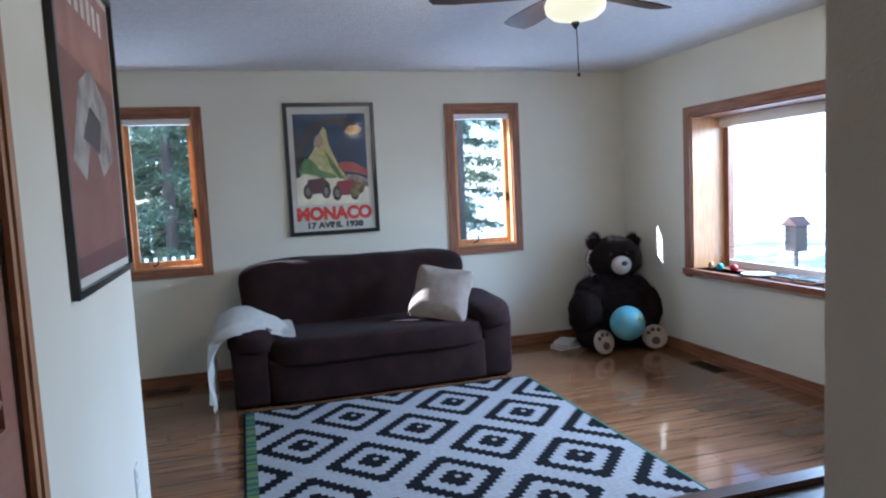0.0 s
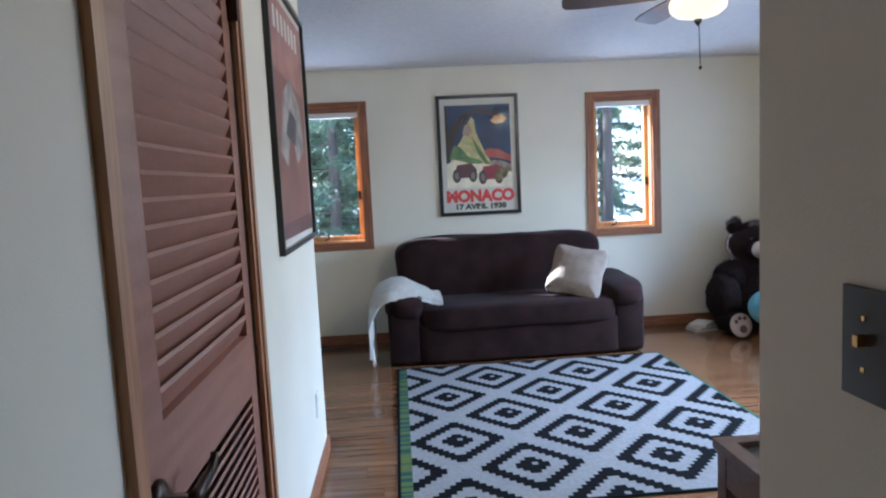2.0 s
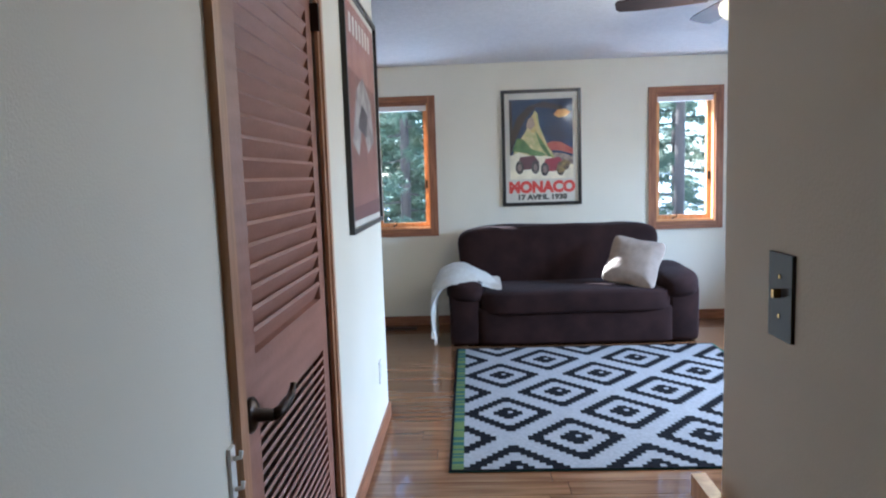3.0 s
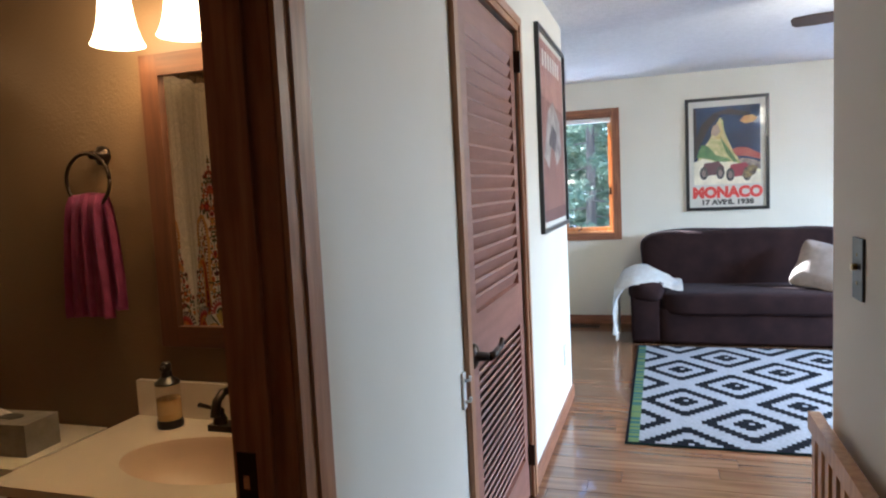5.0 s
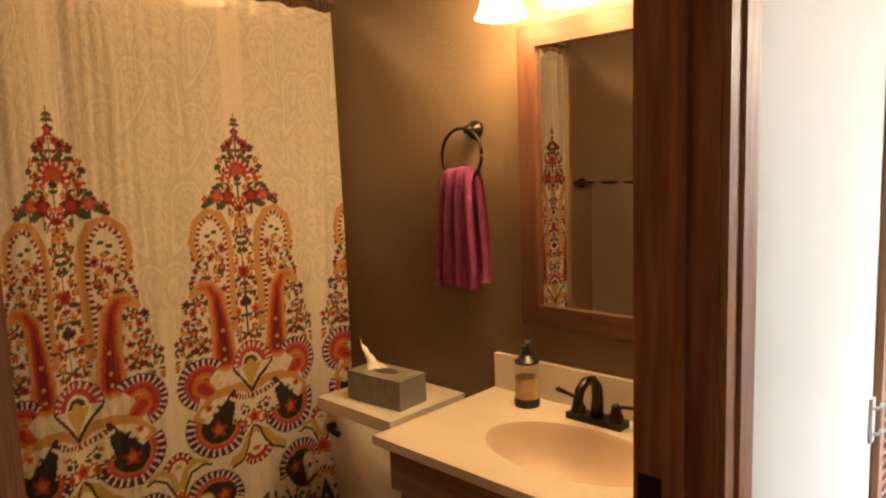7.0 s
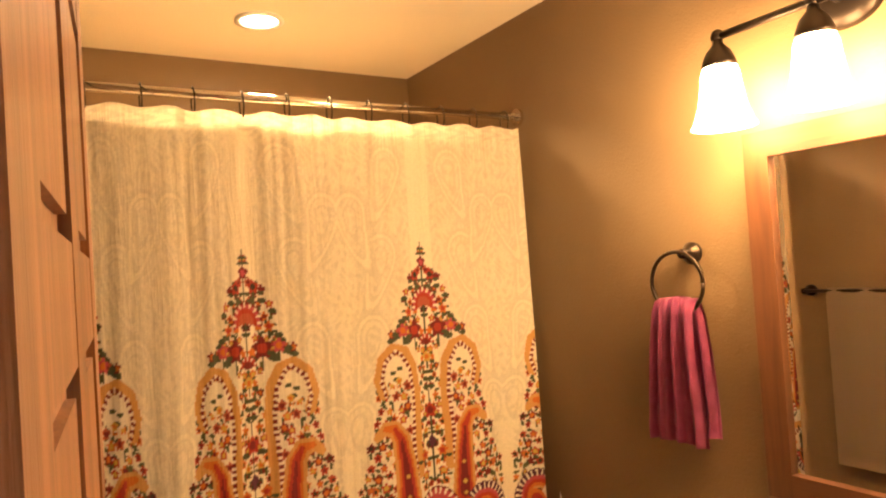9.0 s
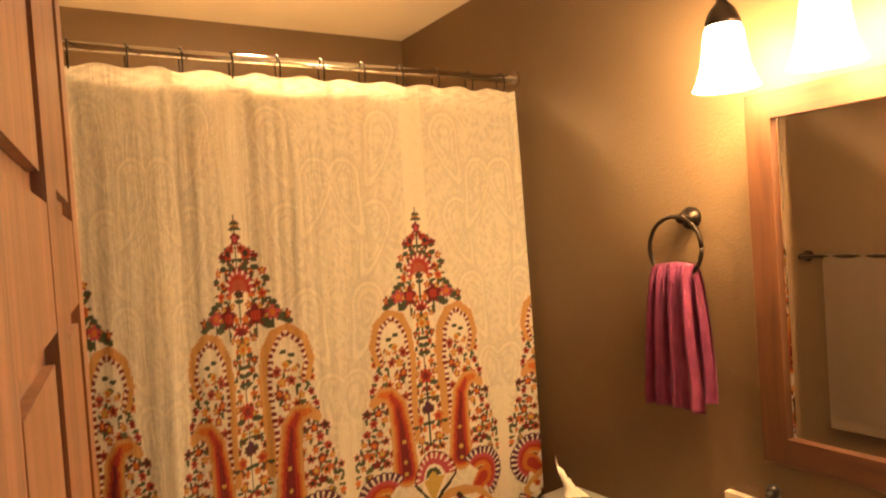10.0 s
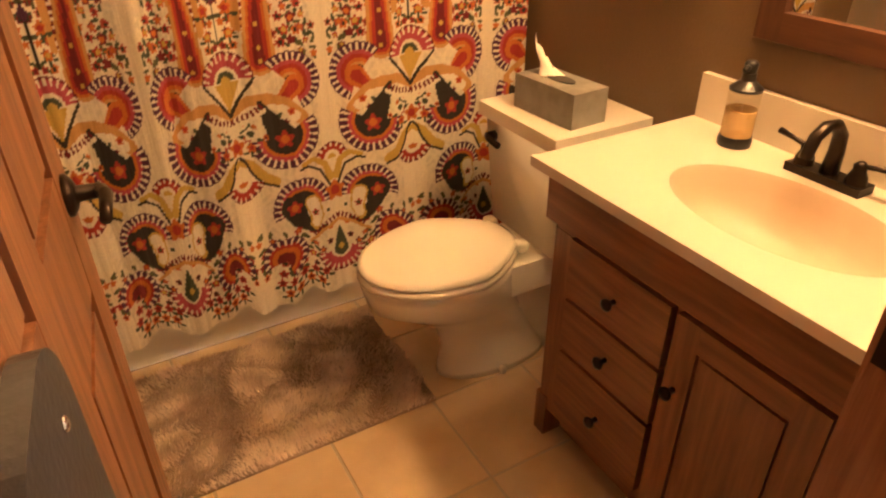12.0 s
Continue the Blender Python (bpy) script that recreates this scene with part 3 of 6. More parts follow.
def bear():
    b = thing("teddy_bear", "huge dark brown plush bear with pale paws sitting on floor", "stuffed animal", Matrix.Translation((3.45, -0.40, 0)) @ Matrix.Diagonal((1.0, 1.04, 0.93, 1)))
    bm = bmesh.new()
    for c, r, pw in (((0.03, 0.05, 0.30), (0.27, 0.25, 0.31), 1), ((0.06, 0.08, 0.79), (0.245, 0.19, 0.205), 1), ((0.02, 0.07, 0.50), (0.25, 0.19, 0.21), 1), ((-0.20, 0.03, 0.50), (0.13, 0.14, 0.14), 1), ((0.22, 0.03, 0.49), (0.13, 0.14, 0.14), 1), ((-0.12, 0.10, 0.955), (0.075, 0.045, 0.075), 1), ((0.25, 0.09, 0.925), (0.075, 0.045, 0.075), 1),
                     ((-0.285, -0.02, 0.33), (0.135, 0.16, 0.22), 1), ((0.30, -0.01, 0.32), (0.13, 0.16, 0.22), 1), ((-0.24, -0.07, 0.125), (0.12, 0.19, 0.12), 1), ((0.20, -0.08, 0.12), (0.12, 0.20, 0.12), 1), ((0.0, -0.10, 0.76), (0.10, 0.10, 0.08), 1)):
        blob(c, r, bm, 36, 24, pw)
    for v in bm.verts:
        v.co += Vector((noise.noise(v.co * 24), noise.noise(v.co * 24 + Vector((9, 0, 0))), noise.noise(v.co * 24 + Vector((0, 9, 0))))) * 0.014
    k = len(bm.faces)
    random.seed(4)
    fs = list(bm.faces)
    for _ in range(16000):
        f = fs[random.randrange(k)]
        c = f.calc_center_median() + Vector((random.uniform(-1, 1), random.uniform(-1, 1), random.uniform(-1, 1))) * 0.012
        n = (f.normal + Vector((0, -0.1, -0.5))).normalized() if f.normal.length > 0 else Vector((0, 0, 1))
        t = n.orthogonal().normalized() * 0.0022
        v = [bm.verts.new(c - t), bm.verts.new(c + t), bm.verts.new(c + n * random.uniform(0.015, 0.03))]
        bm.faces.new(v)
    me = bpy.data.meshes.new("plush")
    bm.to_mesh(me)
    bm.free()
    me.materials.append(FUR)
    for p in me.polygons:
        p.use_smooth = len(p.vertices) == 4
    ob = new("fur", me)
    ob.parent = b
    part("muzzle", blob((-0.03, -0.175, 0.765), (0.085, 0.065, 0.082), None, 24, 16), PAD, b, "pale plush muzzle", smooth=True)
    part("nose", blob((-0.035, -0.232, 0.785), (0.03, 0.015, 0.024), None, 16, 10), BLACK, b, smooth=True)
    for x in (-0.09, 0.06):
        part("eye", blob((x, -0.115, 0.86), (0.012, 0.01, 0.012), None, 12, 8), BLACK, b, smooth=True)
    for x, y, yaw in ((-0.26, -0.26, 12), (0.20, -0.28, -16)):
        p = part("paw_pad", blob((0, 0, 0), (0.105, 0.022, 0.105), None, 28, 16), PAD, b, "pale beige plush paw sole", smooth=True)
        p.location, p.rotation_euler = (x, y, 0.118), (radians(-14), 0, radians(yaw))
        for dx, dz, r in ((-0.055, 0.035, 0.017), (-0.018, 0.062, 0.018), (0.03, 0.058, 0.018), (0.0, -0.035, 0.036)):
            part("toe", blob((dx, -0.019, dz), (r, 0.008, r), None, 14, 8), mat_toe, p, smooth=True)


mat_toe = mat("toe_patch", (0.10, 0.06, 0.05), 0.9)
bear()

ball = thing("ball", "light blue beach ball resting between the plush bear's feet", "ball", Matrix.Translation((3.36, -0.75, 0.262)))
part("skin", blob((0, 0, 0), (0.138, 0.138, 0.138), None, 32, 20), mat("ball_blue", (0.13, 0.36, 0.46), 0.45, color2=(0.22, 0.48, 0.50), scale=5), ball, smooth=True)
part("patch", blob((0.035, -0.097, 0.045), (0.035, 0.04, 0.03), None, 16, 10), mat("ball_yellow", (0.40, 0.56, 0.22), 0.5), ball, smooth=True)
part("valve", blob((0, 0, -0.134), (0.01, 0.01, 0.008), None, 10, 6), WHITE, ball)
books = []
for k, (c, l) in enumerate((((0.55, 0.52, 0.48), "thin white picture book"), ((0.45, 0.36, 0.30), "thin tan picture book"), ((0.60, 0.58, 0.55), "thin pale picture book"))):
    bk = thing("book", l + " stacked on the floor beside the bear", "book", pose(3.03, -0.30, 0.001 + k * 0.023, 0, 0, 12 + 17 * k), "books beside the bear")
    part("cover", box(-0.11, -0.075, 0.0, 0.11, 0.075, 0.0035), mat("book_cover_%s" % "abc"[k], c, 0.5), bk)
    part("cover", box(-0.11, -0.075, 0.0185, 0.11, 0.075, 0.022), mat("book_back_%s" % "abc"[k], c, 0.5), bk)
    part("pages", box(-0.106, -0.071, 0.0036, 0.106, 0.071, 0.0184), WHITE, bk)

# ledge clutter
LZ = BWIN[2]
def ledge(name, label, cat, x, y, bm, material, smooth=True):
    o = thing(name, label, cat, Matrix.Translation((x, y, LZ)))
    part("body", bm, material, o, smooth=smooth)
    return o


ledge("toy_figure", "small tan toy figure on the window ledge", "toy", 3.90, -1.08, blob((0, 0, 0.03), (0.02, 0.02, 0.03)), mat("toy_tan", (0.45, 0.27, 0.12), 0.5))
ledge("toy_ball", "small teal toy ball on the window ledge", "toy", 3.91, -1.17, blob((0, 0, 0.027), (0.027, 0.027, 0.027)), mat("toy_teal", (0.05, 0.35, 0.35), 0.4))
ledge("toy_apple", "small red toy apple on the window ledge", "toy", 3.93, -1.30, blob((0, 0, 0.028), (0.03, 0.03, 0.028)), mat("toy_red", (0.5, 0.03, 0.05), 0.35))
ledge("plate", "white china plate lying on the window ledge", "plate", 3.92, -1.55, lathe([(0.0, 0.004), (0.07, 0.0), (0.11, 0.012), (0.115, 0.016), (0.105, 0.016), (0.07, 0.008), (0.0, 0.008)], 36, cap=False), PORC)
for y in (-1.82, -2.02, -2.25):
    pn = thing("baking_pan", "shallow grey metal pan on the window ledge", "pan", Matrix.Translation((3.92, y, LZ)), "pans on the ledge")
    part("bottom", box(-0.06, -0.085, 0.001, 0.06, 0.085, 0.004), CHROME, pn)
    for q in (box(-0.06, -0.085, 0.004, -0.056, 0.085, 0.03), box(0.056, -0.085, 0.004, 0.06, 0.085, 0.03), box(-0.056, -0.085, 0.004, 0.056, -0.081, 0.03), box(-0.056, 0.081, 0.004, 0.056, 0.085, 0.03)):
        part("side", q, CHROME, pn)

# side table beyond the hallway wall
tb = thing("side_table", "dark brown wooden side table with a recessed dark top", "side table", Matrix.Translation((1.345, -4.0, 0)))
WALN = mat("dark_wood", (0.075, 0.04, 0.028), 0.35, color2=(0.12, 0.065, 0.045), scale=6, stretch=(1, 8, 8), coat=0.3)
for q in (box(0, -0.05, 0.57, 0.75, 0, 0.60), box(0, -0.60, 0.57, 0.75, -0.55, 0.60), box(0, -0.55, 0.57, 0.05, -0.05, 0.60), box(0.70, -0.55, 0.57, 0.75, -0.05, 0.60)):
    part("top_frame", q, WALN, tb, bevel=0.004)
part("inset", box(0.05, -0.55, 0.572, 0.70, -0.05, 0.585), BLACK, tb, "dark recessed table inset")
for q in (box(0.02, -0.03, 0.47, 0.73, -0.012, 0.57), box(0.02, -0.588, 0.47, 0.73, -0.57, 0.57), box(0.012, -0.57, 0.47, 0.03, -0.03, 0.57), box(0.72, -0.57, 0.47, 0.738, -0.03, 0.57)):
    part("apron", q, WALN, tb)
for x in (0.01, 0.69):
    for y in (-0.06, -0.59):
        part("leg", box(x, y, 0, x + 0.05, y + 0.05, 0.57), WALN, tb, bevel=0.003)


# ceiling fan
def fan():
    f = thing("ceiling_fan", "dark five-blade ceiling fan with a lit frosted glass bowl light", "ceiling fan", Matrix.Translation((1.835, -2.87, 0)))
    part("mount", lathe([(0.03, 2.38), (0.075, 2.378), (0.07, 2.34), (0.05, 2.33), (0.10, 2.31), (0.118, 2.27), (0.112, 2.22), (0.08, 2.19), (0.06, 2.18), (0.055, 2.165)], 32, cap=False), BRONZE, f, smooth=True)
    BL = mat("fan_blade", (0.028, 0.018, 0.016), 0.4, color2=(0.05, 0.03, 0.025), scale=6, stretch=(1, 8, 1))
    for k in range(5):
        a = radians(164 + 72 * k)
        bm = bmesh.new()
        outl = [(0.17, -0.05), (0.30, -0.06), (0.50, -0.068), (0.585, -0.058), (0.60, -0.03), (0.60, 0.03), (0.585, 0.058), (0.50, 0.068), (0.30, 0.06), (0.17, 0.05)]
        outline(outl, "z", -0.004, 0.004, bm)
        bl = part("blade", bm, BL, f, bevel=0.002)
        bl.matrix_local = Matrix.Translation((0, 0, 2.195)) @ Matrix.Rotation(a, 4, "Z") @ Matrix.Rotation(radians(11), 4, "X")
        ir = part("blade_iron", box(0.08, -0.018, -0.010, 0.24, 0.018, -0.005), BRONZE, bl, bevel=0.002)
    G = bpy.data.materials.new("fan_glass")
    G.use_nodes = True
    bs = G.node_tree.nodes["Principled BSDF"]
    bs.inputs["Base Color"].default_value = (0.9, 0.85, 0.7, 1)
    bs.inputs["Emission Color"].default_value = (1, 0.80, 0.42, 1)
    bs.inputs["Emission Strength"].default_value = 0.20
    bs.inputs["Roughness"].default_value = 0.3
    bowl = part("bowl", lathe([(0.055, 2.168), (0.118, 2.16), (0.126, 2.14), (0.120, 2.11), (0.094, 2.088), (0.05, 2.076), (0.02, 2.070), (0.0, 2.069)], 40, cap=False), G, f, "lit frosted glass bowl", smooth=True)
    bowl.visible_shadow = False
    part("finial", lathe([(0.016, 2.072), (0.018, 2.062), (0.010, 2.048), (0.0, 2.038)], 16, cap=False), BLACK, f, smooth=True)
    bm = tube([(0.004, 0, 2.045), (0.006, 0.0, 1.95), (0.009, 0.001, 1.870)], 0.0022, 6)
    part("pull_chain", bm, BRONZE, f)
    part("chain_knob", blob((0.009, 0.001, 1.857), (0.007, 0.007, 0.010), None, 12, 8), BRONZE, f, smooth=True)


fan()


# framed posters
def flat(name, pts, material, parent, h, axis="y"):
    bm = bmesh.new()
    vs = [bm.verts.new((u, -h, v) if axis == "y" else (h, u, v)) for u, v in pts]
    bm.faces.new(vs)
    ob = part(name, bm, material, parent)
    for p in ob.data.polygons:
        if (axis == "y" and p.normal.y > 0) or (axis == "x" and p.normal.x < 0):
            p.flip()
    return ob


def frame_of(t, W, HT, w, d, horiz):
    """A frame round W x HT, its picture facing -y in its own space."""
    for q in (box(0, -d, 0, w, 0, HT), box(W - w, -d, 0, W, 0, HT), box(w, -d, 0, W - w, 0, w), box(w, -d, HT - w, W - w, 0, HT)):
        part("frame", q, BLACK, t, bevel=0.002)
    part("backing", box(w, -0.006, w, W - w, 0, HT - w), mat_paper, t, "white poster paper")


mat_paper = mat("poster_paper", (0.62, 0.60, 0.53), 0.6, color2=(0.66, 0.64, 0.57), scale=5)


def ink(name, c, c2=None, sc=9):
    return mat(name, c, 0.5, color2=c2 or tuple(min(1, v * 1.35) for v in c), scale=sc)


def text(body, size, x, z, h, material, parent, sx=1.0):
    cu = bpy.data.curves.new("lettering", "FONT")
    cu.body, cu.size, cu.align_x, cu.extrude, cu.offset = body, size, "CENTER", 0.0004, 0.0060 * size / 0.1
    cu.materials.append(material)
    o = new("lettering", cu)
    o.parent, o.location, o.rotation_euler, o.scale = parent, (x, -h, z), (radians(90), 0, 0), (sx, 1, 1)


def poster_race():
    t = thing("framed_poster", "vintage racing poster in thin black frame above the sofa", "poster", pose(0.815, -0.001, 1.09))
    W, HT = 0.715, 1.04
    frame_of(t, W, HT, 0.030, 0.024, True)
    x0, x1, z0, z1 = 0.072, 0.643, 0.24, 0.955
    X, Z = lambda u: x0 + u * (x1 - x0), lambda v: z0 + v * (z1 - z0)  # noqa: E731
    def shape(nm, pts, c, h, c2=None, sc=9):
        flat("print", [(X(u), Z(v)) for u, v in pts], ink("ink_" + nm, c, c2, sc), t, 0.0065 + h * 0.0004)
    shape("navy", [(0, 0), (1, 0), (1, 1), (0, 1)], (0.010, 0.026, 0.075), 0, (0.020, 0.055, 0.14), 7)
    shape("ground", [(0, 0), (1, 0), (1, 0.20), (0.82, 0.26), (0.62, 0.32), (0.30, 0.34), (0, 0.30)], (0.70, 0.66, 0.44), 1)
    shape("hill", [(0.02, 0.22), (0.10, 0.42), (0.24, 0.58), (0.33, 0.72), (0.40, 0.86), (0.45, 0.82), (0.47, 0.68), (0.53, 0.55), (0.60, 0.42), (0.70, 0.30), (0.72, 0.22)], (0.36, 0.40, 0.14), 2, (0.72, 0.62, 0.32), 14)
    shape("hill_light", [(0.26, 0.60), (0.36, 0.80), (0.41, 0.84), (0.46, 0.66), (0.52, 0.52), (0.60, 0.36), (0.50, 0.42), (0.42, 0.58)], (0.62, 0.55, 0.30), 3, (0.55, 0.42, 0.12), 14)
    shape("crag", [(0.26, 0.66), (0.30, 0.76), (0.37, 0.78), (0.41, 0.68), (0.34, 0.62)], (0.32, 0.24, 0.18), 4)
    shape("bush_green", [(0.04, 0.36), (0.12, 0.52), (0.22, 0.50), (0.34, 0.38), (0.50, 0.34), (0.58, 0.30), (0.40, 0.28), (0.26, 0.33)], (0.06, 0.15, 0.06), 5, (0.16, 0.28, 0.10), 18)
    shape("stripe_green", [(0.40, 0.62), (0.56, 0.42), (0.66, 0.28), (0.60, 0.28), (0.48, 0.42)], (0.10, 0.18, 0.06), 6)
    shape("sand_front", [(0.0, 0.10), (0.0, 0.30), (0.14, 0.34), (0.30, 0.30), (0.62, 0.28), (1, 0.14), (1, 0.0), (0, 0)], (0.68, 0.64, 0.50), 7)
    shape("roof_red", [(0.58, 0.44), (0.66, 0.47), (0.80, 0.46), (1.0, 0.37), (1.0, 0.30), (0.80, 0.35), (0.64, 0.36)], (0.36, 0.05, 0.05), 8, (0.46, 0.12, 0.09), 10)
    shape("stand_dark", [(0.66, 0.33), (0.82, 0.32), (1.0, 0.27), (1.0, 0.17), (0.86, 0.20), (0.74, 0.22)], (0.14, 0.10, 0.10), 9, (0.40, 0.34, 0.28), 30)
    shape("trunk_dark", [(0, 0.98), (0.0, 0.30), (0.03, 0.36), (0.10, 0.52), (0.24, 0.74), (0.42, 0.90), (0.80, 0.86), (0.86, 0.90), (0.55, 0.97), (0.30, 0.92), (0.12, 0.78), (0.05, 0.62), (0.04, 0.98)], (0.03, 0.022, 0.025), 10)
    shape("sun_glow", [(0.70, 0.80), (0.76, 0.86), (0.88, 0.87), (0.96, 0.83), (0.90, 0.78), (0.78, 0.76)], (0.50, 0.22, 0.06), 11, (0.72, 0.46, 0.16), 20)
    for k, (a, b, s) in enumerate(((0.12, 0.13, 1.0), (0.52, 0.10, 1.0))):
        shape("car_body_" + "ab"[k], [(a, b + 0.05), (a + 0.04, b + 0.15), (a + 0.26, b + 0.17), (a + 0.34, b + 0.09), (a + 0.32, b), (a + 0.08, b - 0.01)], (0.10, 0.035, 0.05) if k == 0 else (0.24, 0.03, 0.05), 12 + 4 * k)
        for wx in (0.03, 0.28):
            ring = [(a + wx + 0.065 * math.cos(q * math.pi / 8), b + 0.02 + 0.085 * math.sin(q * math.pi / 8)) for q in range(16)]
            shape("wheel", ring, (0.02, 0.02, 0.025), 13 + 4 * k, (0.10, 0.09, 0.09), 30)
            ring = [(a + wx + 0.032 * math.cos(q * math.pi / 8), b + 0.02 + 0.045 * math.sin(q * math.pi / 8)) for q in range(16)]
            shape("hub", ring, (0.20, 0.15, 0.14), 14 + 4 * k)
    shape("cars_far", [(0.72, 0.10), (0.76, 0.20), (0.88, 0.24), (0.96, 0.20), (0.92, 0.12), (0.80, 0.06)], (0.30, 0.22, 0.08), 20, (0.08, 0.06, 0.05), 25)
    RED = mat("ink_lettering_red", (0.62, 0.045, 0.035), 0.5)
    DK = mat("ink_lettering_black", (0.04, 0.035, 0.03), 0.5)
    text("MONACO", 0.135, W / 2, 0.122, 0.0075, RED, t, 0.97)
    text("17 AVRIL 1938", 0.062, W / 2, 0.055, 0.0075, DK, t, 1.18)
    part("glazing", box(0.022, -0.0185, 0.022, W - 0.022, -0.0165, HT - 0.022), PGLASS, t, "clear picture glass").visible_shadow = False


poster_race()


def poster_hall():
    t = thing("framed_poster", "reddish vintage poster in thin black frame on the hallway wall", "poster", Matrix.Translation((0.001, -3.40, 1.155)) @ Matrix.Rotation(radians(90), 4, "Z"))
    W, HT = 0.95, 1.05
    frame_of(t, W, HT, 0.022, 0.022, False)
    def shape(nm, pts, c, h, c2=None, sc=9):
        flat("print", [(0.045 + u * (W - 0.09), 0.05 + v * (HT - 0.10)) for u, v in pts], ink("hall_ink_" + nm, c, c2, sc), t, 0.0065 + h * 0.0004)
    shape("rust", [(0, 0), (1, 0), (1, 1), (0, 1)], (0.19, 0.075, 0.058), 0, (0.27, 0.11, 0.085), 5)
    shape("upper", [(0, 0.70), (1, 0.66), (1, 1), (0, 1)], (0.42, 0.22, 0.16), 1, (0.30, 0.12, 0.09), 6)
    # pale patch: glare on the picture glass, painted as part of the print
    shape("pale", [(0.12, 0.36), (0.30, 0.62), (0.52, 0.70), (0.80, 0.60), (0.88, 0.40), (0.62, 0.32), (0.46, 0.48), (0.30, 0.30)], (0.46, 0.44, 0.42), 2, (0.20, 0.17, 0.17), 12)
    shape("dark", [(0.30, 0.44), (0.46, 0.56), (0.66, 0.52), (0.58, 0.40)], (0.06, 0.05, 0.06), 3)
    shape("low_dark", [(0, 0), (1, 0), (1, 0.08), (0, 0.06)], (0.10, 0.03, 0.03), 4)
    for k in range(7):
        shape("bar", [(0.14 + k * 0.105, 0.86), (0.20 + k * 0.105, 0.86), (0.20 + k * 0.105, 0.95), (0.14 + k * 0.105, 0.95)], (0.60, 0.57, 0.52), 5)
    part("glazing", box(0.022, -0.0185, 0.022, W - 0.022, -0.0165, HT - 0.022), PGLASS, t, "clear picture glass").visible_shadow = False


poster_hall()

# BATHROOM
tub = thing("bathtub", "white bathtub with a low apron behind the shower curtain", "bathtub", Matrix.Translation((0, 0, 0)))
def tub_build():
    y0, y1, zt, w = BATH_S, BATH_N, 0.38, 0.06
    part("apron", box(TUB_X - w, y0, 0, TUB_X, y1, zt), PORC, tub, bevel=0.012, seg=3)
    part("rim", box(BATH_W, y0, zt - 0.04, BATH_W + w, y1, zt), PORC, tub, bevel=0.01)
    part("rim", box(BATH_W + w, y0, zt - 0.04, TUB_X - w, y0 + w, zt), PORC, tub)
    part("rim", box(BATH_W + w, y1 - w, zt - 0.04, TUB_X - w, y1, zt), PORC, tub)
    part("basin", box(BATH_W, y0, 0.0, TUB_X - w, y1, 0.06), PORC, tub)


tub_build()


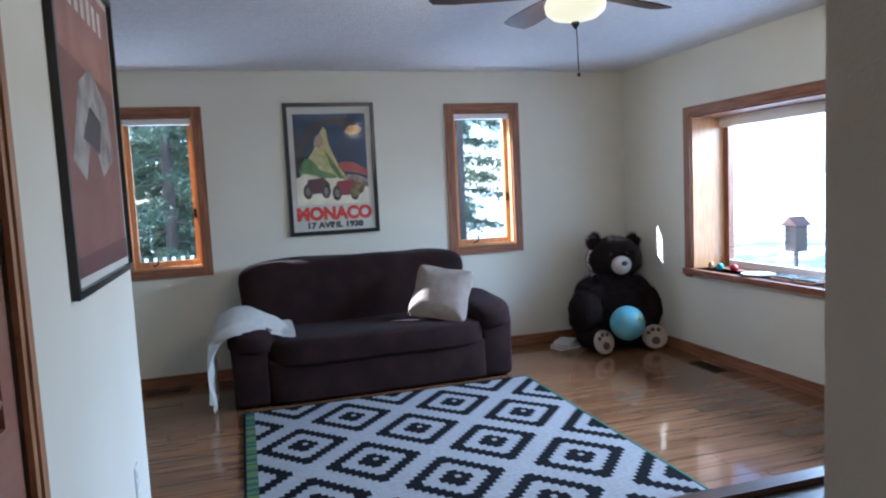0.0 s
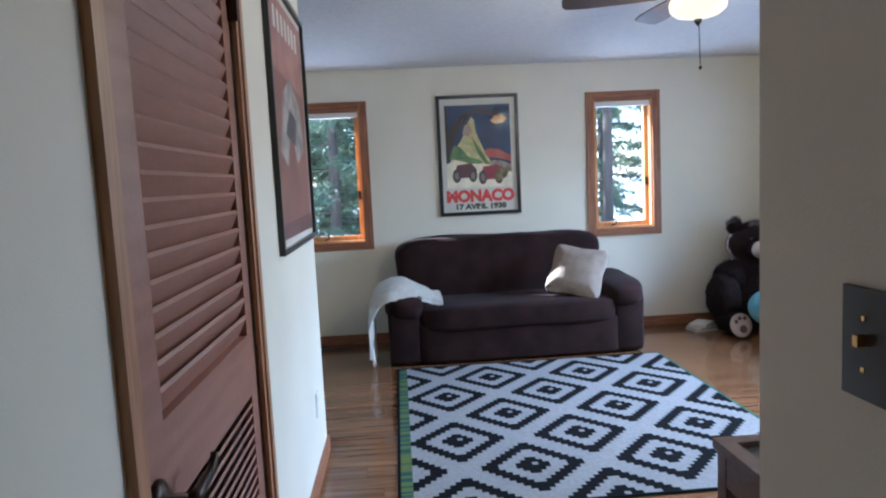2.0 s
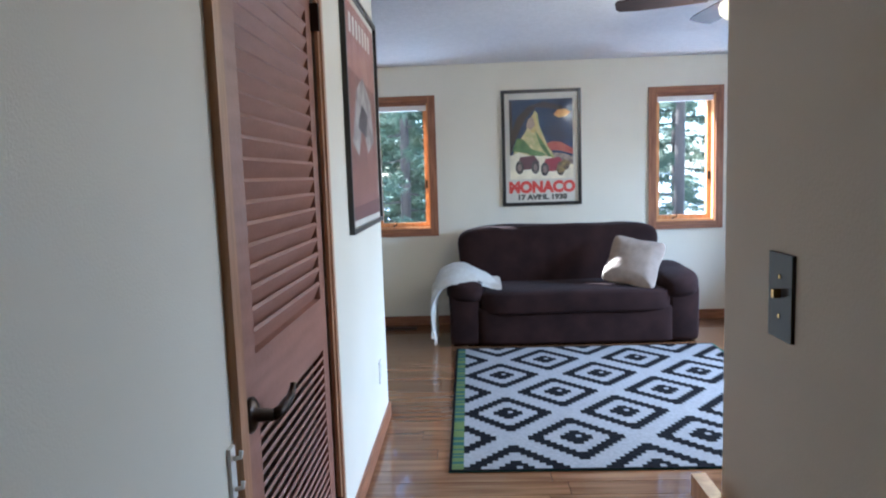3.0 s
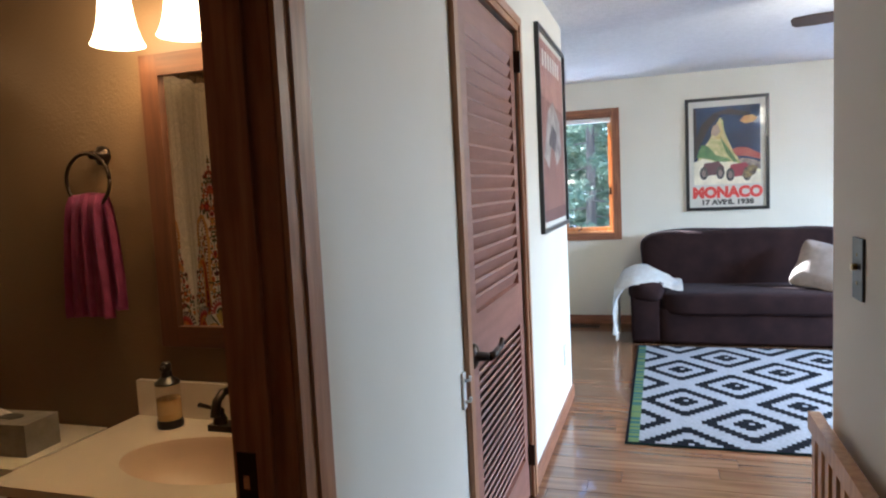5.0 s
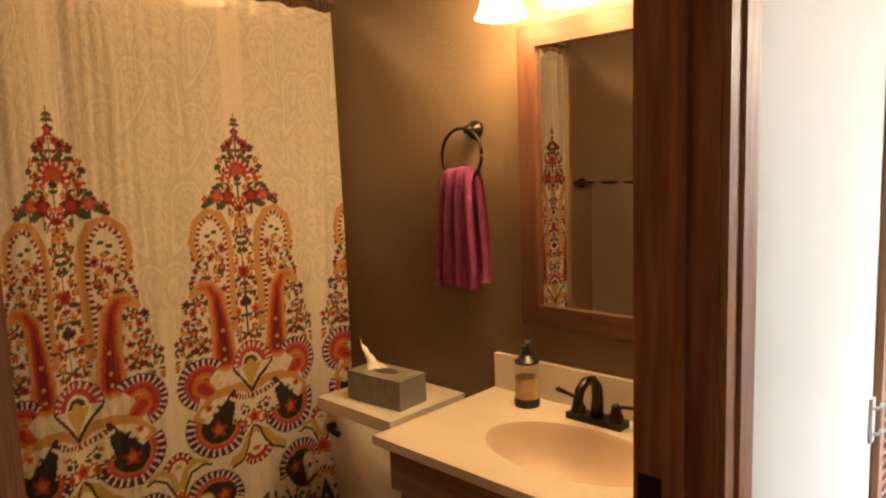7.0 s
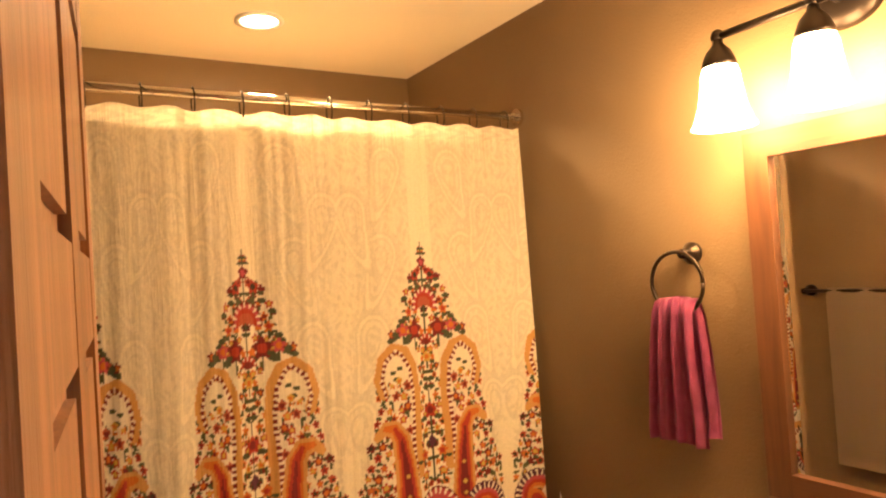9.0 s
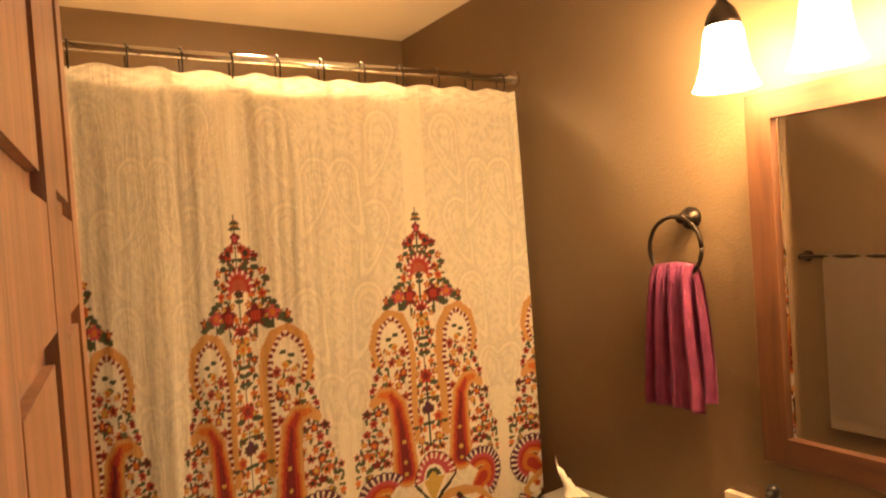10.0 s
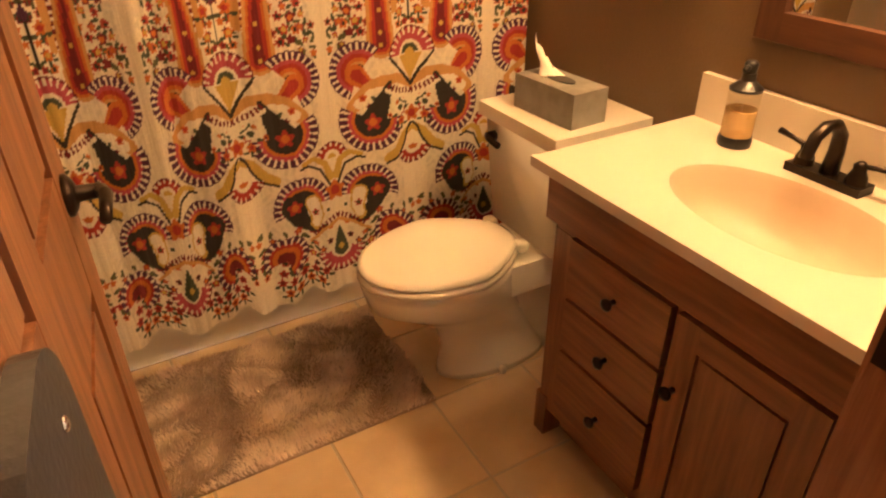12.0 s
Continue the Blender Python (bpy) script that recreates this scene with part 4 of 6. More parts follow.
def curtain():
    """Cream curtain with a printed paisley border: colour is worked out point by point from the ornament's shapes."""
    c = thing("shower_curtain", "cream shower curtain with red and ochre paisley print on rings", "shower curtain", Matrix.Translation((-1.600, 0, 0)))
    y0, y1, z0, z1 = -6.625, -5.215, 0.125, 2.0
    ny, nz = 400, 520
    Y, Z = np.meshgrid(np.linspace(y0, y1, ny), np.linspace(z0, z1, nz))
    # cloth coordinate: the print keeps its width while the cloth swings
    ax = -5.61
    P = 0.535
    C = np.where(Y < -6.145, -6.145 + (Y + 6.145) * 1.36, Y)   # the cloth is drawn together at its far end
    U = (C - ax + P / 2) % P - P / 2
    V = (C - ax) % P - P / 2           # the staggered row's own axis
    U = U * (1 + 0.16 * np.clip((Z - 1.04) / 0.14, 0, 1))   # the tall ornament is narrower than its foot
    A, B = np.abs(U), np.abs(V)
    col = np.zeros(Y.shape + (3,))
    rng = np.random.default_rng(3)
    cream = np.array((0.80, 0.735, 0.60))
    col[:] = cream
    red, pink, dred, orange = (0.40, 0.040, 0.030), (0.46, 0.075, 0.105), (0.17, 0.014, 0.022), (0.58, 0.17, 0.035)
    ochre, gold, dark, plum, green, white = (0.60, 0.33, 0.11), (0.58, 0.40, 0.09), (0.032, 0.026, 0.022), (0.08, 0.018, 0.06), (0.060, 0.075, 0.045), (0.82, 0.76, 0.64)

    def paint(mask, rgb):
        col[mask] = rgb

    # woven pattern in the upper cloth
    wx, wz = U + 0.010 * np.sin(Z * 31 + 9 * C) + 0.006 * np.sin(Z * 73), Z + 0.012 * np.sin(U * 47 + 5 * Z)
    leaf = np.sin(wx * 150 + 3 * np.sin(wz * 37)) * np.sin(wz * 130 + 2 * np.sin(wx * 61)) + 0.6 * np.sin(wx * 223 + wz * 70) * np.sin(wz * 190 - wx * 40)
    f = np.where(A > 0.045, 1.0 - 0.13 * np.clip(leaf + 0.2, 0, 1), 1.06)
    for cz, ca, sg in ((1.855, 0.125, 1), (1.60, 0.160, 1), (1.37, 0.205, 1), (1.13, 0.262, -1), (0.93, 0.262, 1), (1.72, 0.262, -1)):
        dx, dz = (A - ca) * sg, Z - cz
        bend = dx - 0.9 * np.clip(-dz, 0, 0.2) ** 1.5
        d = np.where(dz > 0, np.hypot(dx, dz * 0.9), np.hypot(bend * (1 + np.clip(-dz, 0, 1) * 3), dz * 0.36))
        for r0, r1, v in ((0.056, 0.064, 0.87), (0.041, 0.047, 0.88), (0.020, 0.027, 0.86)):
            f = np.where((d > r0) & (d < r1) & (A > 0.04), v, f)
        f = np.where((d > 0.047) & (d < 0.056) & (A > 0.04), 1.03, f)
        f = np.where((d > 0.064) & (d < 0.075) & (np.sin(np.arctan2(dz, dx) * 26) > 0) & (A > 0.04), 0.90, f)
    f = np.where((Z < 1.05) & (A > 0.24), 1.0, f)
    f = np.where(Z > 1.955, 0.80 + 0.14 * (np.sin(Y * 90 + 2 * np.sin(Z * 200)) > 0), f)
    col *= np.clip(f, 0, 1.1)[..., None]

    def seg(X, x0, za, x1, zb, w):
        dx, dz = x1 - x0, zb - za
        t = np.clip(((X - x0) * dx + (Z - za) * dz) / (dx * dx + dz * dz), 0, 1)
        return np.hypot(X - x0 - t * dx, Z - za - t * dz), t

    def stroke(X, pts, w0, w1, rgb):
        n = len(pts) - 1
        for i in range(n):
            d, t = seg(X, *pts[i], *pts[i + 1], 0)
            w = w0 + (w1 - w0) * (i + t) / n
            paint(d < w, rgb)

    def stroke_dots(X, pts, w, pitch, rgb):
        L = 0
        for i in range(len(pts) - 1):
            d, t = seg(X, *pts[i], *pts[i + 1], 0)
            ln = math.hypot(pts[i + 1][0] - pts[i][0], pts[i + 1][1] - pts[i][1])
            s = L + t * ln
            paint((d < w) & ((s / pitch) % 1 < 0.55) & (t > 0) & (t < 1), rgb)
            L += ln

    def flower(X, cx, cz, r, a, b, leafy=True):
        d = np.hypot(X - cx, Z - cz)
        th = np.arctan2(Z - cz, X - cx)
        if leafy:
            for k in (-1, 1):
                e = np.hypot((X - cx - k * r * 1.15) * 1.0, (Z - cz + r * 0.9) * 1.9)
                paint(e < r * 0.62, green)
            paint((np.abs(X - cx) < 0.0035) & (Z < cz - r * 0.5) & (Z > cz - r * 2.0), green)
        paint(d < r * (0.86 + 0.18 * np.cos(5 * th - 1.57)), a)
        paint(d < r * 0.48, b)

    def fan(X, cx, cz, r, a0, a1, rings=((1.0, plum), (0.74, pink), (0.60, red), (0.46, orange), (0.34, ochre), (0.24, dark)), ray=15):
        d = np.hypot(X - cx, Z - cz)
        th = np.arctan2(Z - cz, X - cx)
        span = ((th - a0) % (2 * math.pi)) < (a1 - a0)
        for q, rgb in rings:
            paint(span & (d < r * q), rgb)
        k = (((th - a0) % (2 * math.pi)) / (a1 - a0) * ray) % 1
        paint(span & (d < r * 0.97) & (d > r * 0.72) & (np.abs(k - 0.5) < 0.17), white)

    # garden of small flowers inside the tall ornament
    def garden(X, inside, x0, x1, z0_, z1_, step, r0, r1):
        nz_, nx_ = int((z1_ - z0_) / step), max(1, int((x1 - x0) / step))
        for j in range(nz_):
            for i in range(nx_ + 1):
                x = x0 + (i + 0.5 * (j % 2)) * step + rng.uniform(-0.2, 0.2) * step
                z = z1_ - (j + 0.5) * step * 0.95 + rng.uniform(-0.2, 0.2) * step
                if not inside(x, z):
                    continue
                for _ in range(2):
                    gx, gz, ga = x + rng.uniform(-0.6, 0.6) * step, z + rng.uniform(-0.6, 0.6) * step, rng.uniform(0, 3.14)
                    if inside(gx, gz):
                        ca, sa = math.cos(ga), math.sin(ga)
                        e = np.hypot((X - gx) * ca + (Z - gz) * sa, ((Z - gz) * ca - (X - gx) * sa) * 2.1)
                        paint(e < step * 0.31, (green, leafc)[rng.integers(2)])
                flower(X, x, z, rng.uniform(r0, r1), (red, orange, rosy, dred)[rng.integers(4)], (dred, gold, orange, dark)[rng.integers(4)], False)

    leafc, rosy = (0.105, 0.110, 0.050), (0.42, 0.10, 0.06)
    garden(A, lambda x, z: 0 <= x < 0.150 * (1.635 - z) / 0.28 and z > 1.34, 0.012, 0.19, 1.34, 1.63, 0.032, 0.010, 0.015)
    garden(A, lambda x, z: 0.085 < x < 0.212, 0.092, 0.212, 0.86, 1.235, 0.033, 0.011, 0.016)
    garden(A, lambda x, z: x < 0.052, 0.012, 0.05, 0.86, 1.33, 0.030, 0.009, 0.013)
    garden(A, lambda x, z: 0.205 < x < 0.262 and x < 0.215 + (1.02 - z) * 0.35, 0.208, 0.262, 0.82, 1.02, 0.034, 0.008, 0.012)
    garden(B, lambda x, z: 0.02 < x < 0.262, 0.02, 0.26, 0.16, 0.36, 0.040, 0.009, 0.015)
    garden(A, lambda x, z: 0.02 < x < 0.16, 0.02, 0.16, 0.56, 0.72, 0.040, 0.008, 0.013)
    # the pinnacle
    stroke(A, [(0, 1.635), (0, 1.30)], 0.003, 0.004, green)
    for z, w in ((1.615, 0.012), (1.60, 0.016)):
        paint((np.hypot(A - w * 0.7, (Z - z) * 2.4) < w * 0.7), green)
    flower(U, 0, 1.575, 0.019, dred, pink, False)
    flower(A, 0.032, 1.537, 0.018, red, dark)
    flower(A, 0.072, 1.43, 0.015, orange, red)
    for x, z in ((0.055, 1.50), (0.085, 1.47), (0.10, 1.405), (0.128, 1.368), (0.145, 1.352), (0.11, 1.39), (0.02, 1.50)):
        paint(np.hypot(A - x, (Z - z) * 1.7) < 0.013, green)
    fan(U, 0, 1.445, 0.055, -0.3, math.pi + 0.3, ((1.0, dred), (0.88, pink), (0.70, red), (0.5, rosy)), 9)
    flower(A, 0.050, 1.375, 0.030, dred, red)
    flower(A, 0.098, 1.378, 0.020, pink, orange)
    fan(U, 0, 1.325, 0.034, 0.2, math.pi - 0.2, ((1.0, red), (0.6, dred)), 5)
    flower(U, 0, 1.29, 0.018, gold, orange)
    for z in (1.245, 1.225, 1.20):
        paint(np.hypot(A - 0.012, (Z - z) * 2.2) < 0.014, green)
    # tall ochre scrolls
    scroll = [(0.185, 1.205), (0.198, 1.245), (0.182, 1.30), (0.142, 1.328), (0.098, 1.318), (0.070, 1.275), (0.060, 1.20), (0.060, 1.08), (0.056, 0.96)]
    paint((np.hypot(A - 0.13, Z - 1.265) < 0.042), white)
    stroke(A, scroll, 0.018, 0.015, ochre)
    stroke(A, [(x * 1.0 + 0.014 * (1 if x < 0.12 else -0.7), z - 0.008) for x, z in scroll], 0.006, 0.006, white)
    stroke_dots(A, [(x * 1.0 + 0.014 * (1 if x < 0.12 else -0.7), z - 0.008) for x, z in scroll], 0.007, 0.017, dred)
    for x, z in ((0.12, 1.27), (0.145, 1.26), (0.135, 1.24)):
        paint(np.hypot(A - x, (Z - z) * 1.8) < 0.011, green)
    flower(A, 0.125, 1.235, 0.013, gold, orange, False)
    # middle stem flowers
    stroke(A, [(0, 1.19), (0, 0.92)], 0.003, 0.003, dark)
    flower(U, 0, 1.13, 0.024, red, dred)
    flower(A, 0.022, 1.075, 0.012, gold, orange)
    paint(A / 0.016 + np.abs(Z - 1.04) / 0.022 < 1, plum)
    flower(A, 0.033, 1.005, 0.017, orange, red)
    flower(A, 0.033, 0.945, 0.014, orange, gold)
    # red paisleys
    pais = [(0.192, 1.085), (0.172, 1.105), (0.140, 1.10), (0.114, 1.065), (0.104, 1.00), (0.100, 0.93), (0.098, 0.87)]
    stroke(A, pais, 0.014, 0.042, ochre)
    stroke(A, pais[1:], 0.008, 0.033, orange)
    stroke(A, pais[2:], 0.006, 0.026, red)
    stroke(A, pais[3:], 0.003, 0.016, dred)
    for z in (0.96, 0.90, 0.865):
        paint(np.hypot(A - 0.10, Z - z) < 0.006, gold)
    # fans, wings and wedges
    for sgn in (1,):
        fan(A, 0.168, 0.80, 0.084, -1.2, 2.4)
        stroke(A, [(0.178, 0.79), (0.14, 0.755), (0.08, 0.75)], 0.030, 0.004, orange)
        stroke(A, [(0.176, 0.79), (0.148, 0.765)], 0.017, 0.010, red)
    stroke(A, [(0.0, 0.735), (0.05, 0.765), (0.10, 0.765), (0.15, 0.745), (0.19, 0.70)], 0.012, 0.020, ochre)
    stroke(A, [(0.09, 0.745), (0.14, 0.735), (0.175, 0.705)], 0.005, 0.014, white)
    flower(A, 0.162, 0.722, 0.013, orange, red, False)
    fan(A, 0.135, 0.655, 0.10, math.pi * 1.02, math.pi * 2.15, ((1.0, plum), (0.76, pink), (0.64, orange), (0.54, dark)), 15)
    stroke(A, [(0.080, 0.755), (0.105, 0.70), (0.13, 0.655)], 0.008, 0.040, dark)
    flower(A, 0.135, 0.645, 0.026, red, orange, False)
    fan(U, 0, 0.825, 0.078, 0.05, math.pi - 0.05, ((1.0, dred), (0.90, pink), (0.50, white), (0.38, green), (0.2, gold)), 11)
    stroke(A, [(0.0, 0.735), (0.03, 0.775), (0.075, 0.825)], 0.006, 0.004, dark)
    paint((A < 0.05) & (Z > 0.745) & (Z < 0.825) & (A < (Z - 0.745) * 0.5), gold)
    stroke(A, [(0.0, 0.70), (0.05, 0.715), (0.09, 0.735)], 0.009, 0.006, white)
    stroke_dots(A, [(0.0, 0.715), (0.05, 0.728), (0.085, 0.748)], 0.009, 0.014, dred)
    flower(A, 0.045, 0.675, 0.020, white, green, False)
    flower(A, 0.042, 0.635, 0.014, orange, red)
    flower(U, 0, 0.645, 0.026, orange, red, False)
    stroke(A, [(0.010, 0.60), (0.035, 0.585), (0.065, 0.545), (0.095, 0.525)], 0.012, 0.014, gold)
    stroke(A, [(0.004, 0.615), (0.018, 0.60), (0.032, 0.562), (0.055, 0.528), (0.10, 0.508)], 0.004, 0.004, dark)
    fan(U, 0, 0.545, 0.062, math.pi * 1.08, math.pi * 1.92, ((1.0, dred), (0.86, red), (0.5, white), (0.3, orange)), 7)
    # staggered lower row
    fan(V, 0, 0.555, 0.052, 0.05, math.pi - 0.05, ((1.0, dred), (0.86, red), (0.52, white), (0.3, gold)), 7)
    stroke(B, [(0.010, 0.50), (0.025, 0.545), (0.055, 0.565), (0.090, 0.555)], 0.012, 0.006, gold)
    stroke(B, [(0.012, 0.47), (0.040, 0.53), (0.075, 0.548), (0.10, 0.542)], 0.004, 0.004, dark)
    fan(B, 0.105, 0.425, 0.092, -0.25, math.pi * 0.98, ((1.0, plum), (0.77, pink), (0.66, orange), (0.56, dark)), 15)
    stroke(B, [(0.135, 0.43), (0.12, 0.385), (0.09, 0.35), (0.06, 0.335)], 0.038, 0.006, dark)
    flower(B, 0.132, 0.425, 0.024, red, orange, False)
    stroke(B, [(0.075, 0.43), (0.065, 0.39), (0.075, 0.36)], 0.026, 0.016, gold)
    stroke(B, [(0.075, 0.43), (0.065, 0.39), (0.072, 0.365)], 0.020, 0.012, white)
    flower(B, 0.070, 0.40, 0.012, red, green, False)
    flower(V, 0, 0.455, 0.032, orange, red, False)
    flower(B, 0.03, 0.40, 0.014, white, green, False)
    stroke_dots(B, [(0.0, 0.375), (0.04, 0.36), (0.085, 0.325)], 0.009, 0.013, dred)
    stroke(B, [(0.0, 0.36), (0.05, 0.34), (0.10, 0.30)], 0.006, 0.004, ochre)
    fan(V, 0, 0.265, 0.080, math.pi * 1.02, math.pi * 1.98, ((1.0, dred), (0.88, pink), (0.45, white)), 11)
    stroke(V, [(0, 0.335), (0, 0.30), (0, 0.262)], 0.003, 0.026, green)
    paint(np.hypot(V, Z - 0.268) < 0.010, gold)
    fan(B, 0.180, 0.275, 0.070, -0.4, math.pi * 1.4, ((1.0, plum), (0.76, red), (0.60, orange), (0.4, dred)), 13)
    for k in range(9):
        x = 0.06 + 0.018 * k
        flower(B, x, 0.20 - 0.035 * (k % 2), 0.015, (red, orange)[k % 2], dred)
    # printed sliver down the hem
    fade = rng.normal(1, 0.035, Y.shape)
    col *= fade[..., None]
    # folds
    S = C + 0.03 * np.sin(C * 7.3) + 0.008 * np.sin(C * 19 + 1)
    fold = 0.009 * np.sin(S * 25 + 1.1 * np.sin(S * 9)) + 0.0035 * np.sin(S * 58 + 2 + np.sin(Z * 2)) + 0.007 * np.sin(S * 12 + Z * 1.6)
    top = np.clip((Z - 1.75) / 0.25, 0, 1)
    amp = 0.55 + 0.45 * np.clip((1.9 - Z), 0, 1) ** 0.7
    X = fold * amp + 0.004 * top * np.sin(S * 70) + 0.0017 * np.sin(S * 150 + 3 * np.sin(Z * 2.3)) * np.sin(Z * 3 + S * 11)
    zz = Z.copy()
    low = np.clip((0.5 - Z) / 0.4, 0, 1)
    zz += low * 0.022 * np.sin(S * 23 + 1) + low * 0.014 * np.sin(S * 47)
    zz -= np.clip((Z - 1.9) / 0.1, 0, 1) * 0.010 * (0.5 + 0.5 * np.cos((y1 - 0.04 - Y) / 0.123 * 2 * math.pi))
    X += low * 0.02
    me = bpy.data.meshes.new("cloth")
    co = np.stack([X, Y, zz], -1).reshape(-1, 3)
    idx = np.arange(ny * nz).reshape(nz, ny)
    q = np.stack([idx[:-1, :-1], idx[:-1, 1:], idx[1:, 1:], idx[1:, :-1]], -1).reshape(-1, 4)
    me.vertices.add(len(co))
    me.vertices.foreach_set("co", co.ravel())
    me.loops.add(q.size)
    me.loops.foreach_set("vertex_index", q.ravel().astype(np.int32))
    me.polygons.add(len(q))
    me.polygons.foreach_set("loop_start", np.arange(0, q.size, 4, dtype=np.int32))
    me.update(calc_edges=True)
    me.polygons.foreach_set("use_smooth", np.ones(len(q), dtype=bool))
    at = me.color_attributes.new("print", "FLOAT_COLOR", "POINT")
    rgba = np.concatenate([np.clip(col, 0, 1), np.ones(Y.shape + (1,))], -1)
    at.data.foreach_set("color", rgba.reshape(-1).astype(np.float32))
    m = mat("printed_cotton", (0.6, 0.6, 0.6), 0.85, bump=0.45, bscale=70, bstretch=(1, 1.6, 0.16))
    nt = m.node_tree
    a = nt.nodes.new("ShaderNodeAttribute")
    a.attribute_name = "print"
    bs = nt.nodes["Principled BSDF"]
    nt.links.new(a.outputs["Color"], bs.inputs["Base Color"])
    tr, mx = nt.nodes.new("ShaderNodeBsdfTranslucent"), nt.nodes.new("ShaderNodeMixShader")
    mx.inputs[0].default_value = 0.25
    nt.links.new(a.outputs["Color"], tr.inputs[0])
    nt.links.new(bs.outputs[0], mx.inputs[1])
    nt.links.new(tr.outputs[0], mx.inputs[2])
    nt.links.new(mx.outputs[0], nt.nodes["Material Output"].inputs[0])
    me.materials.append(m)
    ob = new("cloth", me)
    ob.parent = c
    part("liner", box(-0.036, y0, 0.30, -0.034, y1 + 0.012, 1.99), mat("liner_vinyl", (0.72, 0.68, 0.58), 0.4), c, "plain white vinyl liner")
    ROD = 2.04
    rod = thing("curtain_rod", "brushed metal shower curtain rod between the bathroom walls", "curtain rod", Matrix.Translation((-1.625, 0, ROD)))
    part("rod", tube([(0, BATH_S, 0), (0, BATH_N, 0)], 0.0125, 16), CHROME, rod, smooth=True)
    for yy in (BATH_S + 0.006, BATH_N - 0.006):
        part("flange", tube([(0, yy - 0.006, 0), (0, yy + 0.006, 0)], 0.028, 20), CHROME, rod)
    for k in range(12):
        yy = y1 - 0.04 - k * 0.123
        pts = [(-0.02 + 0.0215 * math.cos(a), yy, ROD - 0.020 + 0.037 * math.sin(a)) for a in [2 * math.pi * q / 16 for q in range(17)]]
        part("ring", tube(pts, 0.0022, 6), BRONZE, c, smooth=True)


curtain()


def toilet():
    t = thing("toilet", "white two-piece toilet with closed lid on the tiled floor", "toilet", Matrix.Translation((-1.185, 0, 0)))
    yc = -5.72

    def ring_shape(z, rx, ry, cy, back=0.55, n=40, taper=0.0):
        pts = []
        for k in range(n):
            a = 2 * math.pi * k / n
            x, y = rx * math.cos(a), ry * math.sin(a)
            if y > 0:
                y *= back
                x = math.copysign(abs(x / rx) ** 0.62, x) * rx * (1 - taper * math.sin(a) ** 1.2)
            pts.append((x, cy + y, z))
        return pts

    def loft(rings, bm=None):
        bm = bm or bmesh.new()
        vs = [[bm.verts.new(p) for p in r] for r in rings]
        n = len(rings[0])
        for a, b in zip(vs, vs[1:]):
            for k in range(n):
                bm.faces.new((a[k], a[(k + 1) % n], b[(k + 1) % n], b[k]))
        bm.faces.new(vs[0][::-1])
        bm.faces.new(vs[-1])
        return bm

    part("bowl", loft([ring_shape(0.0, 0.092, 0.20, -5.565, 0.8), ring_shape(0.02, 0.090, 0.197, -5.565, 0.8), ring_shape(0.10, 0.076, 0.175, -5.575, 0.8), ring_shape(0.18, 0.082, 0.178, -5.595, 0.8), ring_shape(0.25, 0.115, 0.205, -5.665, 0.7),
                       ring_shape(0.31, 0.150, 0.245, yc, 0.66), ring_shape(0.36, 0.168, 0.256, yc, 0.68, taper=0.25), ring_shape(0.385, 0.171, 0.260, yc, 0.70, taper=0.3)]), PORC, t, smooth=True)
    part("deck", box(-0.11, -5.60, 0.28, 0.11, -5.33, 0.375), PORC, t, bevel=0.02, seg=3)
    part("seat", loft([ring_shape(0.388, 0.170, 0.256, yc, 0.72, taper=0.40), ring_shape(0.392, 0.178, 0.264, yc, 0.72, taper=0.40), ring_shape(0.404, 0.178, 0.264, yc, 0.72, taper=0.40), ring_shape(0.408, 0.172, 0.258, yc, 0.72, taper=0.40)]), PORC, t, smooth=True)
    part("lid", loft([ring_shape(0.411, 0.170, 0.254, yc, 0.72, taper=0.42), ring_shape(0.414, 0.175, 0.260, yc, 0.72, taper=0.42), ring_shape(0.423, 0.175, 0.260, yc, 0.72, taper=0.42), ring_shape(0.430, 0.162, 0.244, yc, 0.70, taper=0.42), ring_shape(0.432, 0.10, 0.16, yc, 0.5, taper=0.42)]), PORC, t, smooth=True)
    part("trapway", tube([(0, -5.66, 0.17), (0, -5.58, 0.24), (0, -5.48, 0.22), (0, -5.40, 0.10), (0, -5.36, 0.03)], 0.09, 20, radii=[0.070, 0.085, 0.092, 0.085, 0.085]), PORC, t, smooth=True)
    for x in (-0.075, 0.075):
        part("hinge", blob((x, -5.545, 0.415), (0.022, 0.018, 0.016), None, 16, 10, 0.6), PORC, t, smooth=True)
        part("floor_cap", blob((x * 1.35, -5.60, 0.018), (0.012, 0.012, 0.016), None, 12, 8), PORC, t, smooth=True)
    bm = bmesh.new()
    lo, hi = (-0.165, -5.475, 0.125, -5.21), (-0.185, -5.495, 0.140, -5.205)
    v = [bm.verts.new(p) for p in ((lo[0], lo[1], 0.375), (lo[2], lo[1], 0.375), (lo[2], lo[3], 0.375), (lo[0], lo[3], 0.375), (hi[0], hi[1], 0.695), (hi[2], hi[1], 0.695), (hi[2], hi[3], 0.695), (hi[0], hi[3], 0.695))]
    for f in ((3, 2, 1, 0), (4, 5, 6, 7), (0, 1, 5, 4), (1, 2, 6, 5), (2, 3, 7, 6), (3, 0, 4, 7)):
        bm.faces.new([v[i] for i in f])
    part("tank", bm, PORC, t, bevel=0.022, seg=4, smooth=True)
    part("tank_lid", box(-0.195, -5.515, 0.697, 0.150, -5.20, 0.735), PORC, t, bevel=0.012, seg=3)
